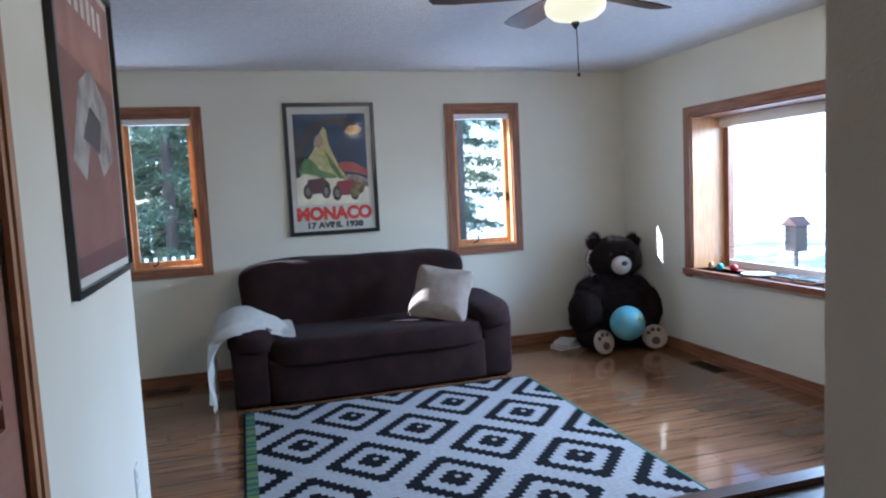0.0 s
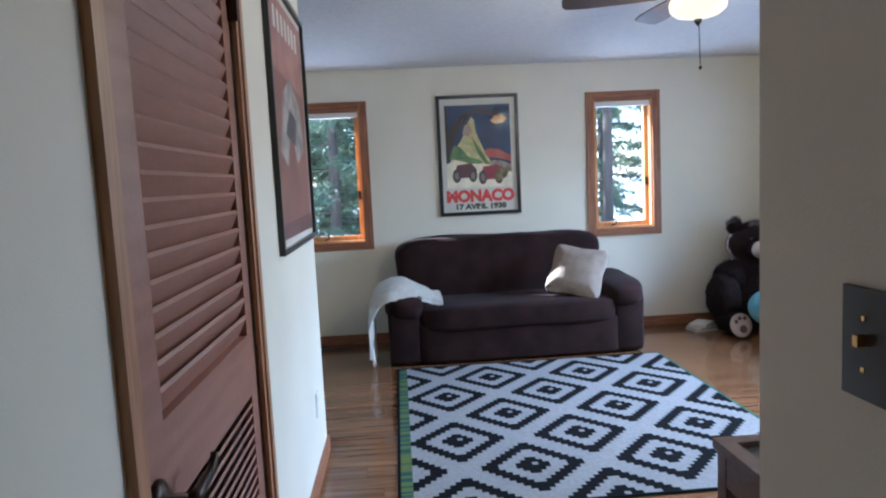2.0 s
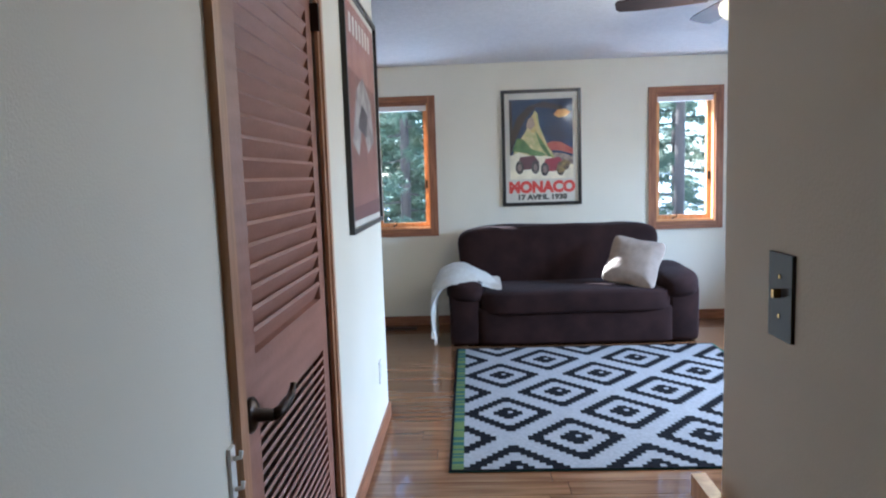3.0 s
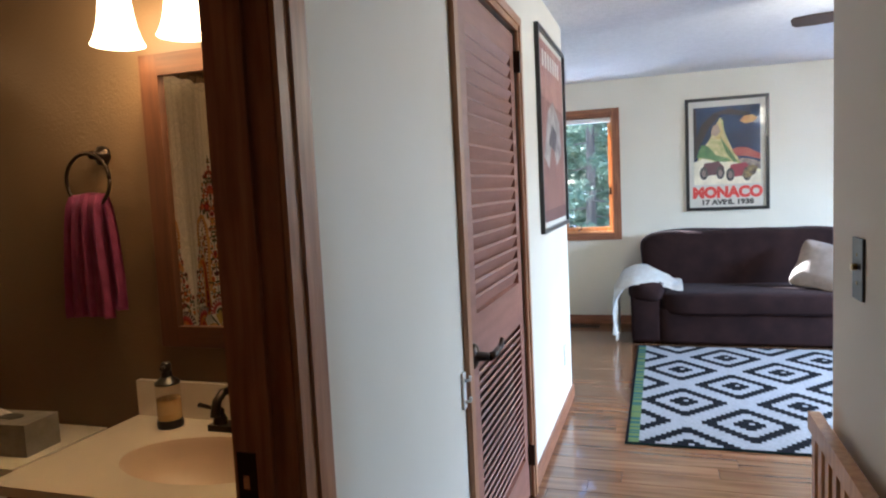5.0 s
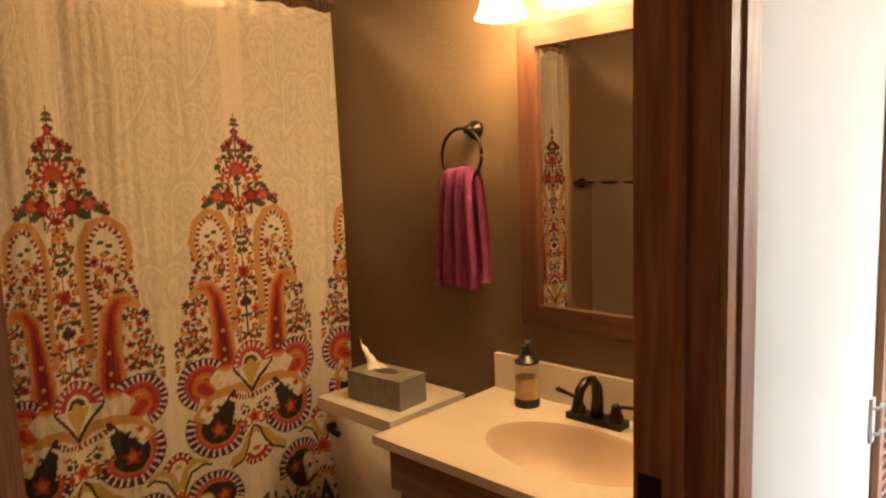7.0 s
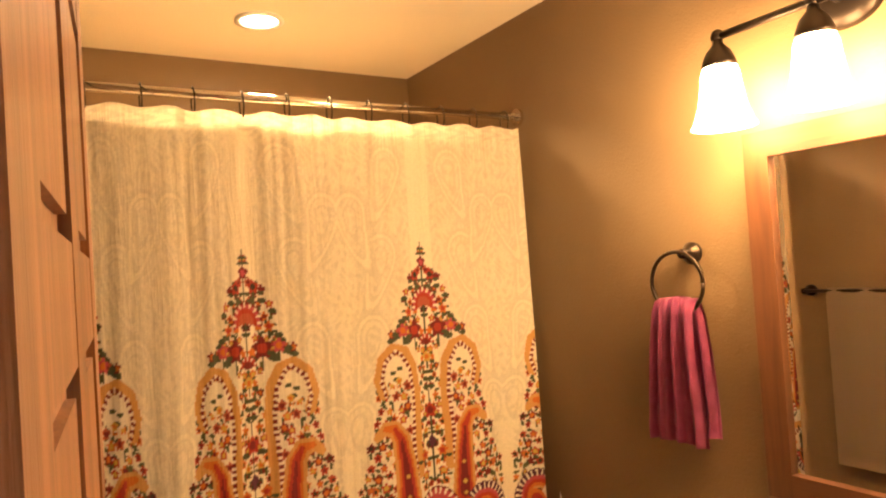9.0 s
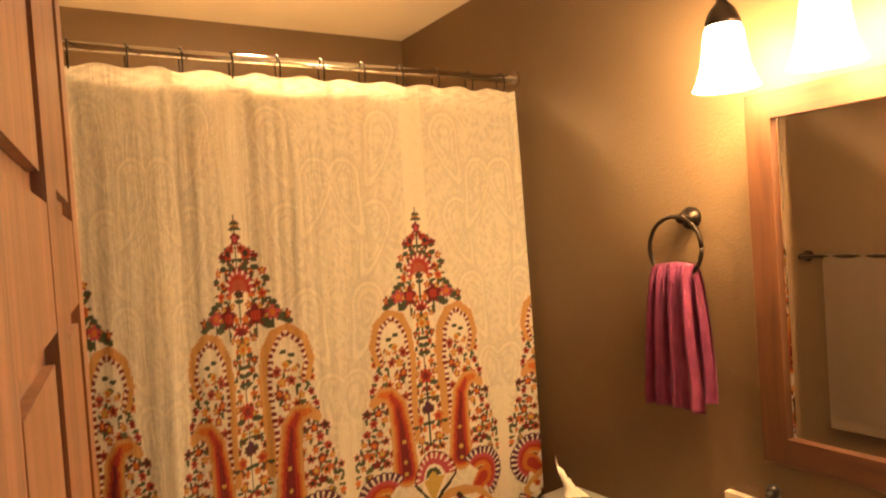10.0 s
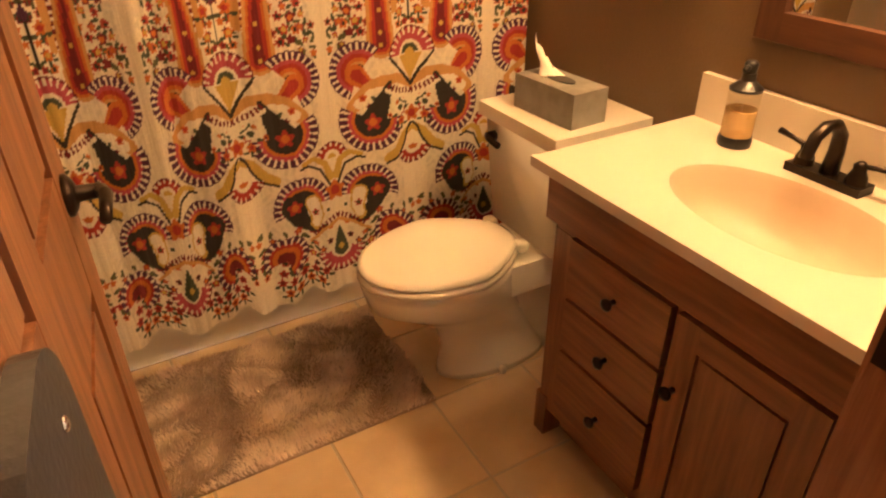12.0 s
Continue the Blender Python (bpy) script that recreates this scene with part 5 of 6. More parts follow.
    part("flush_lever", tube([(-0.145, -5.492, 0.645), (-0.145, -5.515, 0.645), (-0.135, -5.52, 0.644), (-0.085, -5.522, 0.640)], 0.009, 10, radii=[0.015, 0.013, 0.009, 0.010]), BRONZE, t, "oiled bronze flush lever", smooth=True)


toilet()

tis = thing("tissue_box", "grey cardboard tissue box with raised tissue on the toilet tank", "tissue box", pose(-1.185, -5.393, 0.735, 0, 0, 4))
GREY = mat("grey_card", (0.21, 0.20, 0.18), 0.5, color2=(0.27, 0.26, 0.24), scale=25)
part("carton", box(-0.112, -0.058, 0, 0.112, 0.058, 0.090), GREY, tis, bevel=0.002)
part("slot", lathe([(0.0, 0.0925), (0.05, 0.0925), (0.05, 0.0932), (0.0, 0.0932)], 24, cap=False, sy=0.45), mat("slot_dark", (0.06, 0.055, 0.05), 0.6), tis)
bm = bmesh.new()
rows = []
for i in range(9):
    f = i / 8
    row = []
    for j in range(9):
        g = j / 8 - 0.5
        row.append(bm.verts.new((-0.02 - 0.055 * f + g * 0.10 * (1 - 0.55 * f) , 0.022 * math.sin(g * 5) * (1 - f * 0.5) + 0.006 * math.sin(f * 6), 0.088 + 0.105 * f - 0.085 * (g + 0.5) * f ** 0.7 + 0.006 * math.sin(j * 2.2))))
    rows.append(row)
for a, b in zip(rows, rows[1:]):
    for j in range(8):
        bm.faces.new((a[j], a[j + 1], b[j + 1], b[j]))
part("tissue", bm, mat("tissue_paper", (0.85, 0.82, 0.76), 0.9), tis, smooth=True)


# vanity
VX0, VX1, VY0, CT = -0.904, -0.124, -5.685, 0.785
VOAK = mat("vanity_oak", (0.155, 0.055, 0.020), 0.32, color2=(0.255, 0.100, 0.038), scale=7, stretch=(9, 9, 0.7), bump=0.12, bscale=60, bstretch=(6, 6, 0.4), coat=0.3)
VOAKH = mat("vanity_oak_level", (0.155, 0.055, 0.020), 0.32, color2=(0.255, 0.100, 0.038), scale=7, stretch=(0.7, 9, 9), bump=0.12, bscale=60, bstretch=(0.4, 6, 6), coat=0.3)


def vanity():
    c = thing("vanity_cabinet", "reddish oak vanity cabinet with three drawers and a door", "vanity cabinet", Matrix.Translation((0, 0, 0)))
    fx0, fx1, fy = -0.865, -0.130, -5.635
    part("side", box(fx0, fy, 0.09, fx0 + 0.018, BATH_N - 0.003, CT - 0.024), VOAK, c)
    part("side", box(fx1 - 0.018, fy, 0.09, fx1, BATH_N - 0.003, CT - 0.024), VOAK, c)
    part("top_panel", box(fx0 - 0.012, fy - 0.022, 0.645, fx1 + 0.003, fy, CT - 0.024), VOAKH, c, bevel=0.003)
    part("face_frame", box(fx0, fy, 0.62, fx1, fy + 0.018, 0.66), VOAKH, c)
    part("face_frame", box(fx0, fy, 0.09, fx1, fy + 0.018, 0.13), VOAKH, c)
    for a, b in ((fx0, -0.785), (-0.515, -0.485), (-0.195, fx1)):
        part("face_frame", box(a, fy - 0.001, 0.13, b, fy + 0.018, 0.62), VOAK, c)
    part("plinth", box(fx0 - 0.010, fy - 0.006, 0.0, fx0 + 0.030, BATH_N - 0.003, 0.13), VOAK, c, bevel=0.012, seg=3)
    part("back_panel", box(fx0 + 0.018, fy + 0.30, 0.09, fx1 - 0.018, fy + 0.31, 0.66), VOAK, c)
    part("toe_board", box(fx0 + 0.031, fy + 0.05, 0.0, fx1, fy + 0.065, 0.09), VOAKH, c)
    for z0, z1 in ((0.485, 0.632), (0.338, 0.475), (0.135, 0.328)):
        dr = part("drawer", box(-0.79, fy - 0.020, z0, -0.508, fy - 0.001, z1), VOAKH, c, bevel=0.006, seg=3)
        kz = z0 + (z1 - z0) * 0.5
        kb = lathe([(0.006, 0), (0.006, 0.012), (0.013, 0.018), (0.014, 0.024), (0.008, 0.029), (0.0, 0.030)], 16, cap=False)
        k = part("knob", kb, BRONZE, dr, "dark bronze knob", smooth=True)
        k.matrix_local = Matrix.Translation((-0.645, fy - 0.020, kz)) @ Matrix.Rotation(radians(90), 4, "X")
    dx0, dx1, dz0, dz1 = -0.49, -0.192, 0.135, 0.632
    d = part("door", box(dx0, fy - 0.012, dz0, dx1, fy - 0.001, dz1), VOAK, c)
    for q in (box(dx0, fy - 0.022, dz0, dx0 + 0.055, fy - 0.0121, dz1), box(dx1 - 0.055, fy - 0.022, dz0, dx1, fy - 0.0121, dz1)):
        part("stile", q, VOAK, d, bevel=0.003)
    for a, b in ((dz0, dz0 + 0.055), (dz1 - 0.055, dz1)):
        part("rail", box(dx0 + 0.055, fy - 0.022, a, dx1 - 0.055, fy - 0.0121, b), VOAKH, d, bevel=0.003)
    part("raised_panel", box(dx0 + 0.063, fy - 0.020, dz0 + 0.063, dx1 - 0.063, fy - 0.0121, dz1 - 0.063), VOAK, d, bevel=0.007, seg=2)
    k = part("knob", lathe([(0.006, 0), (0.006, 0.012), (0.013, 0.018), (0.014, 0.024), (0.008, 0.029), (0.0, 0.030)], 16, cap=False), BRONZE, d, "dark bronze knob", smooth=True)
    k.matrix_local = Matrix.Translation((dx0 + 0.025, fy - 0.022, 0.47)) @ Matrix.Rotation(radians(90), 4, "X")


vanity()


def vanity_top():
    t = thing("countertop", "cream cultured marble vanity top with a moulded oval basin", "countertop", Matrix.Translation((0, 0, 0)))
    cx, cy, rx, ry = -0.480, -5.455, 0.225, 0.140
    y1 = BATH_N - 0.001
    bm = bmesh.new()
    n = 64
    rim = [(cx + rx * math.cos(2 * math.pi * k / n), cy + ry * math.sin(2 * math.pi * k / n)) for k in range(n)]
    edge = []
    for k in range(n):
        a = 2 * math.pi * k / n
        dx, dy = math.cos(a), math.sin(a)
        t1 = min(((VX1 - cx) / dx) if dx > 1e-9 else ((VX0 - cx) / dx) if dx < -1e-9 else 9, ((y1 - cy) / dy) if dy > 1e-9 else ((VY0 - cy) / dy) if dy < -1e-9 else 9)
        edge.append((cx + dx * t1, cy + dy * t1))
    for corner in ((VX0, VY0), (VX1, VY0), (VX1, y1), (VX0, y1)):
        k = min(range(n), key=lambda i: math.hypot(edge[i][0] - corner[0], edge[i][1] - corner[1]))
        edge[k] = corner
    loops = []
    for zz, pts in ((CT, edge), (CT, rim)):
        loops.append([bm.verts.new((x, y, zz)) for x, y in pts])
    lowl = [bm.verts.new((x, y, CT - 0.024)) for x, y in edge]
    for k in range(n):
        bm.faces.new((loops[0][k], loops[0][(k + 1) % n], loops[1][(k + 1) % n], loops[1][k]))
        bm.faces.new((lowl[k], lowl[(k + 1) % n], loops[0][(k + 1) % n], loops[0][k]))
    part("slab", bm, CULT, t)
    bm = bmesh.new()
    prev = None
    for f, d in ((1.0, 0.0), (0.985, 0.004), (0.96, 0.012), (0.90, 0.035), (0.80, 0.065), (0.62, 0.092), (0.38, 0.108), (0.10, 0.114)):
        ring = [bm.verts.new((cx + (x - cx) * f, cy + (y - cy) * f, CT - d)) for x, y in rim]
        if prev:
            for k in range(n):
                bm.faces.new((prev[k], prev[(k + 1) % n], ring[(k + 1) % n], ring[k]))
        prev = ring
    bm.faces.new(prev)
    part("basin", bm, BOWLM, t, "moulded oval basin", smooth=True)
    part("drain", lathe([(0.0, 0.0), (0.02, 0.0), (0.02, 0.003), (0.0, 0.004)], 20, center=(cx, cy, CT - 0.1135), cap=False), CHROME, t)
    part("backsplash", box(VX0 + 0.004, y1 - 0.020, CT, VX1, y1, CT + 0.105), CULT, t, bevel=0.006, seg=3)
    part("front_lip", box(VX0, VY0 - 0.004, CT - 0.020, VX1, VY0 + 0.010, CT + 0.002), CULT, t, bevel=0.004, seg=3)


vanity_top()


def faucet():
    f = thing("faucet", "oiled bronze two-handle faucet on the vanity top", "faucet", Matrix.Translation((-0.52, -5.267, CT)) @ Matrix.Diagonal((1, 1, 0.86, 1)))
    part("base", box(-0.078, -0.024, 0.0, 0.078, 0.024, 0.020), BRONZE, f, bevel=0.009, seg=3)
    part("spout", tube([(0, 0.0, 0.018), (0, 0.004, 0.07), (0, 0.0, 0.11), (0, -0.022, 0.137), (0, -0.052, 0.140), (0, -0.078, 0.122), (0, -0.088, 0.092), (0, -0.090, 0.078)], 0.013, 14, radii=[0.018, 0.015, 0.014, 0.013, 0.0125, 0.012, 0.012, 0.013]), BRONZE, f, smooth=True)
    for sx in (-1, 1):
        h = part("handle", lathe([(0.020, 0.02), (0.018, 0.035), (0.012, 0.050), (0.013, 0.062), (0.006, 0.070), (0.0, 0.071)], 18, center=(sx * 0.054, 0, 0), cap=False), BRONZE, f, smooth=True)
        part("lever", tube([(sx * 0.054, 0, 0.060), (sx * 0.085, 0.002, 0.066), (sx * 0.122, 0.004, 0.072)], 0.006, 10, radii=[0.006, 0.0055, 0.008]), BRONZE, h, smooth=True)


faucet()
soap = thing("soap_bottle", "foaming soap bottle with black pump and amber soap on the vanity", "soap dispenser", Matrix.Translation((-0.735, -5.272, CT)) @ Matrix.Scale(0.94, 4))
AMB = mat("amber_soap", (0.74, 0.53, 0.22), 0.15, trans=0.2)
CLR = glass_mat("clear_plastic", (0.97, 0.95, 0.90), 0.10)
part("base", lathe([(0.0, 0.0), (0.037, 0.0), (0.038, 0.012), (0.036, 0.024), (0.0, 0.024)], 28, cap=False), BLACK, soap, smooth=False)
part("soap", lathe([(0.0, 0.0242), (0.034, 0.0242), (0.034, 0.085), (0.0, 0.085)], 28, cap=False), AMB, soap, "amber liquid soap")
part("bottle", lathe([(0.0342, 0.0242), (0.0352, 0.024), (0.0352, 0.128), (0.0342, 0.128)], 28, cap=False), CLR, soap, smooth=True)
part("collar", lathe([(0.0, 0.128), (0.036, 0.128), (0.036, 0.134), (0.026, 0.142), (0.016, 0.150), (0.015, 0.166), (0.0, 0.166)], 28, cap=False), BLACK, soap, smooth=False)
part("pump_head", lathe([(0.0, 0.166), (0.014, 0.166), (0.015, 0.186), (0.011, 0.192), (0.0, 0.193)], 20, cap=False), BLACK, soap, smooth=True)
part("nozzle", tube([(0, 0, 0.180), (0.006, -0.022, 0.181), (0.007, -0.030, 0.176)], 0.006, 10), BLACK, soap, smooth=True)

# mirror
MIRX0, MIRX1, MZ0, MZ1 = -0.792, -0.303, 0.995, 1.812
mir = thing("wall_mirror", "rectangular wall mirror in a reddish oak frame over the vanity", "mirror", Matrix.Translation((0, BATH_N, 0)))
fw = 0.058
MOAK = mat("mirror_oak", (0.066, 0.023, 0.008), 0.5, color2=(0.105, 0.040, 0.014), scale=7, stretch=(9, 9, 0.7), coat=0.0)
MOAKH = mat("mirror_oak_level", (0.066, 0.023, 0.008), 0.5, color2=(0.105, 0.040, 0.014), scale=7, stretch=(0.7, 9, 9), coat=0.0)
part("frame", box(MIRX0, -0.022, MZ0, MIRX0 + fw, 0, MZ1), MOAK, mir, bevel=0.004)
part("frame", box(MIRX1 - fw, -0.022, MZ0, MIRX1, 0, MZ1), MOAK, mir, bevel=0.004)
part("frame", box(MIRX0 + fw, -0.022, MZ0, MIRX1 - fw, 0, MZ0 + fw), MOAKH, mir, bevel=0.004)
part("frame", box(MIRX0 + fw, -0.022, MZ1 - fw, MIRX1 - fw, 0, MZ1), MOAKH, mir, bevel=0.004)
part("glass", box(MIRX0 + fw - 0.004, -0.009, MZ0 + fw - 0.004, MIRX1 - fw + 0.004, -0.006, MZ1 - fw + 0.004), MIRROR, mir, "silvered mirror glass")


def vanity_light():
    v = thing("vanity_light", "bronze three-arm vanity light with frosted glass bells over the mirror", "wall lamp", Matrix.Translation((-0.555, BATH_N - 0.12, 0)))
    GL = bpy.data.materials.new("lit_bell_glass")
    GL.use_nodes = True
    nt = GL.node_tree
    bs = nt.nodes["Principled BSDF"]
    bs.inputs["Base Color"].default_value = (0.9, 0.8, 0.6, 1)
    bs.inputs["Emission Color"].default_value = (1, 0.63, 0.26, 1)
    bs.inputs["Emission Strength"].default_value = 1.3
    part("wall_plate", lathe([(0.0, 0), (0.06, 0), (0.055, 0.015), (0.03, 0.025), (0.0, 0.026)], 28, cap=False, sx=1.3), BRONZE, v, smooth=True).matrix_local = Matrix.Translation((0, 0.119, 2.04)) @ Matrix.Rotation(radians(90), 4, "X")
    part("arm", tube([(0, 0.10, 2.04), (0, 0.05, 2.05), (0, 0.01, 2.025)], 0.012, 12), BRONZE, v, smooth=True)
    part("bar", tube([(-0.222, 0, 2.018), (0.222, 0, 2.018)], 0.0085, 12), BRONZE, v, smooth=True)
    for k in (-1, 0, 1):
        x = k * 0.21
        part("finial", blob((x, 0, 2.02), (0.014, 0.014, 0.014), None, 14, 10), BRONZE, v, smooth=True)
        part("cap", lathe([(0.010, 2.012), (0.012, 2.000), (0.026, 1.985), (0.036, 1.960), (0.037, 1.950)], 24, center=(x, 0, 0)), BRONZE, v, smooth=True)
        sh = part("shade", lathe([(0.035, 1.951), (0.040, 1.935), (0.044, 1.90), (0.050, 1.865), (0.060, 1.835), (0.068, 1.820), (0.066, 1.820), (0.048, 1.866), (0.042, 1.90), (0.038, 1.934)], 28, center=(x, 0, 0), cap=False), GL, v, "lit frosted glass bell shade", smooth=True)
        sh.visible_shadow = False


vanity_light()

ring = thing("towel_ring", "oiled bronze towel ring on the tan bathroom wall", "towel ring", Matrix.Translation((-0.965, BATH_N, 1.55)))
rp = part("rose", lathe([(0.0, 0), (0.028, 0), (0.028, 0.008), (0.020, 0.014), (0.012, 0.03), (0.012, 0.045), (0.0, 0.046)], 20, cap=False), BRONZE, ring, smooth=True)
rp.rotation_euler = (radians(90), 0, 0)
part("hoop", tube([(-0.020 + 0.078 * math.cos(a), -0.045, -0.072 + 0.078 * math.sin(a)) for a in [2 * math.pi * k / 32 for k in range(33)]], 0.0055, 8), BRONZE, ring, smooth=True)

tw = thing("hand_towel", "magenta hand towel folded through the towel ring", "towel", Matrix.Translation((-0.985, BATH_N - 0.045, 1.435)))
bm = bmesh.new()
rows = []
prof = [(0.010, -0.33), (0.016, -0.25), (0.018, -0.12), (0.014, -0.03), (0.0, 0.012), (-0.016, -0.02), (-0.024, -0.10), (-0.026, -0.22), (-0.028, -0.30), (-0.026, -0.345)]
NN = 40
for i in range(NN + 1):
    f = i / NN * (len(prof) - 1)
    k = min(int(f), len(prof) - 2)
    q = Vector(prof[k]).lerp(Vector(prof[k + 1]), f - k)
    row = []
    for j in range(37):
        u = j / 36 - 0.5
        wide = 0.115 + 0.055 * min(1, max(0, -q.y) / 0.3)
        fold = 0.007 * math.sin(u * 21 + 0.6) + 0.005 * math.sin(u * 37 + 1)
        side = 1 if i > NN * 0.45 else -1
        gather = 1 - 0.4 * math.exp(-((q.y + 0.28) / 0.03) ** 2)
        row.append(bm.verts.new((u * wide, q.x - side * 0.006 - fold * gather, q.y - 0.012 * abs(u))))
    rows.append(row)
for a, b in zip(rows, rows[1:]):
    for j in range(36):
        bm.faces.new((a[j], a[j + 1], b[j + 1], b[j]))
bmesh.ops.solidify(bm, geom=bm.faces[:], thickness=0.005)
part("cloth", bm, mat("magenta_terry", (0.33, 0.055, 0.19), 0.95, color2=(0.42, 0.08, 0.25), scale=25, bump=0.6, bscale=420, sheen=0.15), tw, smooth=True)

# towel bar on the south wall, seen in the mirror
tbar = thing("towel_bar", "oiled bronze towel bar on the bathroom wall beside the door", "towel bar", Matrix.Translation((-1.31, BATH_S, 1.345)))
part("rod", tube([(-0.22, 0.06, 0), (0.22, 0.06, 0)], 0.008, 10), BRONZE, tbar, smooth=True)
for x in (-0.22, 0.22):
    part("post", tube([(x, 0.0, 0), (x, 0.015, 0), (x, 0.02, 0), (x, 0.065, 0)], 0.012, 12, radii=[0.026, 0.024, 0.011, 0.011]), BRONZE, tbar, smooth=True)
bt = thing("bath_towel", "beige bath towel hanging on the towel bar", "towel", Matrix.Translation((-1.25, BATH_S + 0.06, 1.345)))
bm = bmesh.new()
rows = []
for i in range(31):
    s_ = i / 30
    if s_ < 0.48:
        q = (-0.014, -0.70 + s_ / 0.48 * 0.70)
    elif s_ > 0.52:
        q = (0.014, -(s_ - 0.52) / 0.48 * 0.72)
    else:
        q = ((s_ - 0.5) / 0.02 * 0.014, 0.014)
    rows.append([bm.verts.new(((j / 20 - 0.5) * 0.36, q[0] + 0.003 * math.sin(j * 0.9), q[1])) for j in range(21)])
for a, b in zip(rows, rows[1:]):
    for j in range(20):
        bm.faces.new((a[j], a[j + 1], b[j + 1], b[j]))
bmesh.ops.solidify(bm, geom=bm.faces[:], thickness=0.005)
part("cloth", bm, mat("beige_terry", (0.40, 0.30, 0.21), 0.95, bump=0.6, bscale=380), bt, smooth=True)

# can light
can = thing("can_light_fitting", "small round recessed ceiling light over the bathtub", "ceiling light", Matrix.Translation((-1.93, -5.96, H - 0.004)))
part("trim_ring", lathe([(0.075, 0.0), (0.077, -0.006), (0.060, -0.009), (0.056, 0.0)], 36, cap=False), WHITE, can, smooth=True)
CL = bpy.data.materials.new("can_lens")
CL.use_nodes = True
bs = CL.node_tree.nodes["Principled BSDF"]
bs.inputs["Emission Color"].default_value = (1, 0.78, 0.42, 1)
bs.inputs["Emission Strength"].default_value = 0.9
part("lens", lathe([(0.0, -0.003), (0.056, -0.003), (0.056, -0.0045), (0.0, -0.0046)], 32, cap=False), CL, can, "lit lens")

# bath mat
def mat_rug():
    r = thing("bath_mat", "shaggy taupe bath mat on the tiled bathroom floor", "bath mat", Matrix.Translation((-1.335, -6.225, 0.001)))
    W, L = 0.50, 0.80
    part("backing", box(-W / 2, -L / 2, 0, W / 2, L / 2, 0.008), mat("mat_back", (0.42, 0.32, 0.25), 0.95), r, bevel=0.003)
    random.seed(8)
    bm = bmesh.new()
    for _ in range(21000):
        x, y = random.uniform(-W / 2, W / 2), random.uniform(-L / 2, L / 2)
        x, y = x * (1 + random.uniform(-0.01, 0.012)), y * (1 + random.uniform(-0.01, 0.012))
        swirl = noise.noise(Vector((x * 7, y * 7, 0)))
        a = 6.28 * swirl + random.uniform(-0.7, 0.7)
        h = random.uniform(0.014, 0.026)
        lean = Vector((math.cos(a), math.sin(a), 0)) * random.uniform(0.006, 0.016)
        b = Vector((x, y, 0.006))
        t = Vector((-math.sin(a), math.cos(a), 0)) * 0.0022
        bm.faces.new([bm.verts.new(b - t), bm.verts.new(b + t), bm.verts.new(b + lean + Vector((0, 0, h)))])
    me = bpy.data.meshes.new("shag")
    bm.to_mesh(me)
    bm.free()
    me.materials.append(mat("mat_shag", (0.64, 0.50, 0.40), 0.95, color2=(0.86, 0.73, 0.60), scale=13, lo=0.38, hi=0.62))
    ob = new("shag", me)
    ob.parent = r


mat_rug()

# bathroom door, opened inward
DOORW = mat("door_oak", (0.15, 0.060, 0.026), 0.42, color2=(0.31, 0.135, 0.060), scale=5, stretch=(9, 9, 0.5), bump=0.15, bscale=50, bstretch=(6, 6, 0.3), coat=0.1)
def bath_door():
    d = thing("door_2", "", "", pose(-0.135, YB + 0.019, 0.0, 0, 0, 180 - 5.5))
    d["kind"] = "structure"
    Wd, Hd = 0.79, 2.02
    part("leaf", box(0.01, -0.026, 0.02, Wd - 0.01, -0.010, Hd - 0.01), DOORW, d)
    part("stile", box(0, -0.036, 0.012, 0.11, 0, Hd), DOORW, d, bevel=0.003)
    part("stile", box(Wd - 0.11, -0.036, 0.012, Wd, 0, Hd), DOORW, d, bevel=0.003)
    part("mid_stile", box(Wd / 2 - 0.05, -0.036, 0.25, Wd / 2 + 0.05, 0, Hd - 0.13), DOORW, d, bevel=0.003)
    for z0, z1 in ((0.012, 0.25), (0.80, 0.98), (1.50, 1.60), (Hd - 0.13, Hd)):
        part("rail", box(0.11, -0.0355, z0, Wd - 0.11, -0.0005, z1), DOORW, d, bevel=0.003)
    for a, b in ((0.11, Wd / 2 - 0.05), (Wd / 2 + 0.05, Wd - 0.11)):
        for z0, z1 in ((0.25, 0.80), (0.98, 1.50), (1.60, Hd - 0.13)):
            part("raised_panel", box(a + 0.022, -0.034, z0 + 0.022, b - 0.022, -0.002, z1 - 0.022), DOORW, d, bevel=0.009)
    for z in (0.2, 1.0, 1.8):
        part("hinge", tube([(-0.004, 0.006, z - 0.045), (-0.004, 0.006, z + 0.045)], 0.006, 10), BRONZE, d)


def bath_lever():
    m = pose(-0.135, YB + 0.019, 0.0, 0, 0, 180 - 5.5)
    h = thing("door_handle", "oiled bronze lever handle on the open bathroom door", "door handle", m @ Matrix.Translation((0.73, -0.036, 0.93)) @ Matrix.Rotation(radians(-90), 4, "Z"))
    part("rose", lathe([(0.0, 0.0), (0.031, 0.0), (0.031, 0.006), (0.022, 0.012), (0.012, 0.016), (0.011, 0.045), (0.0, 0.045)], 20, cap=False), BRONZE, h, smooth=True).rotation_euler = (0, radians(90), 0)
    part("lever", tube([(0.045, 0, 0), (0.052, -0.02, 0.001), (0.052, -0.06, 0.004), (0.050, -0.095, -0.002)], 0.009, 10, radii=[0.011, 0.010, 0.009, 0.008]), BRONZE, h, smooth=True)


bath_door()
bath_lever()


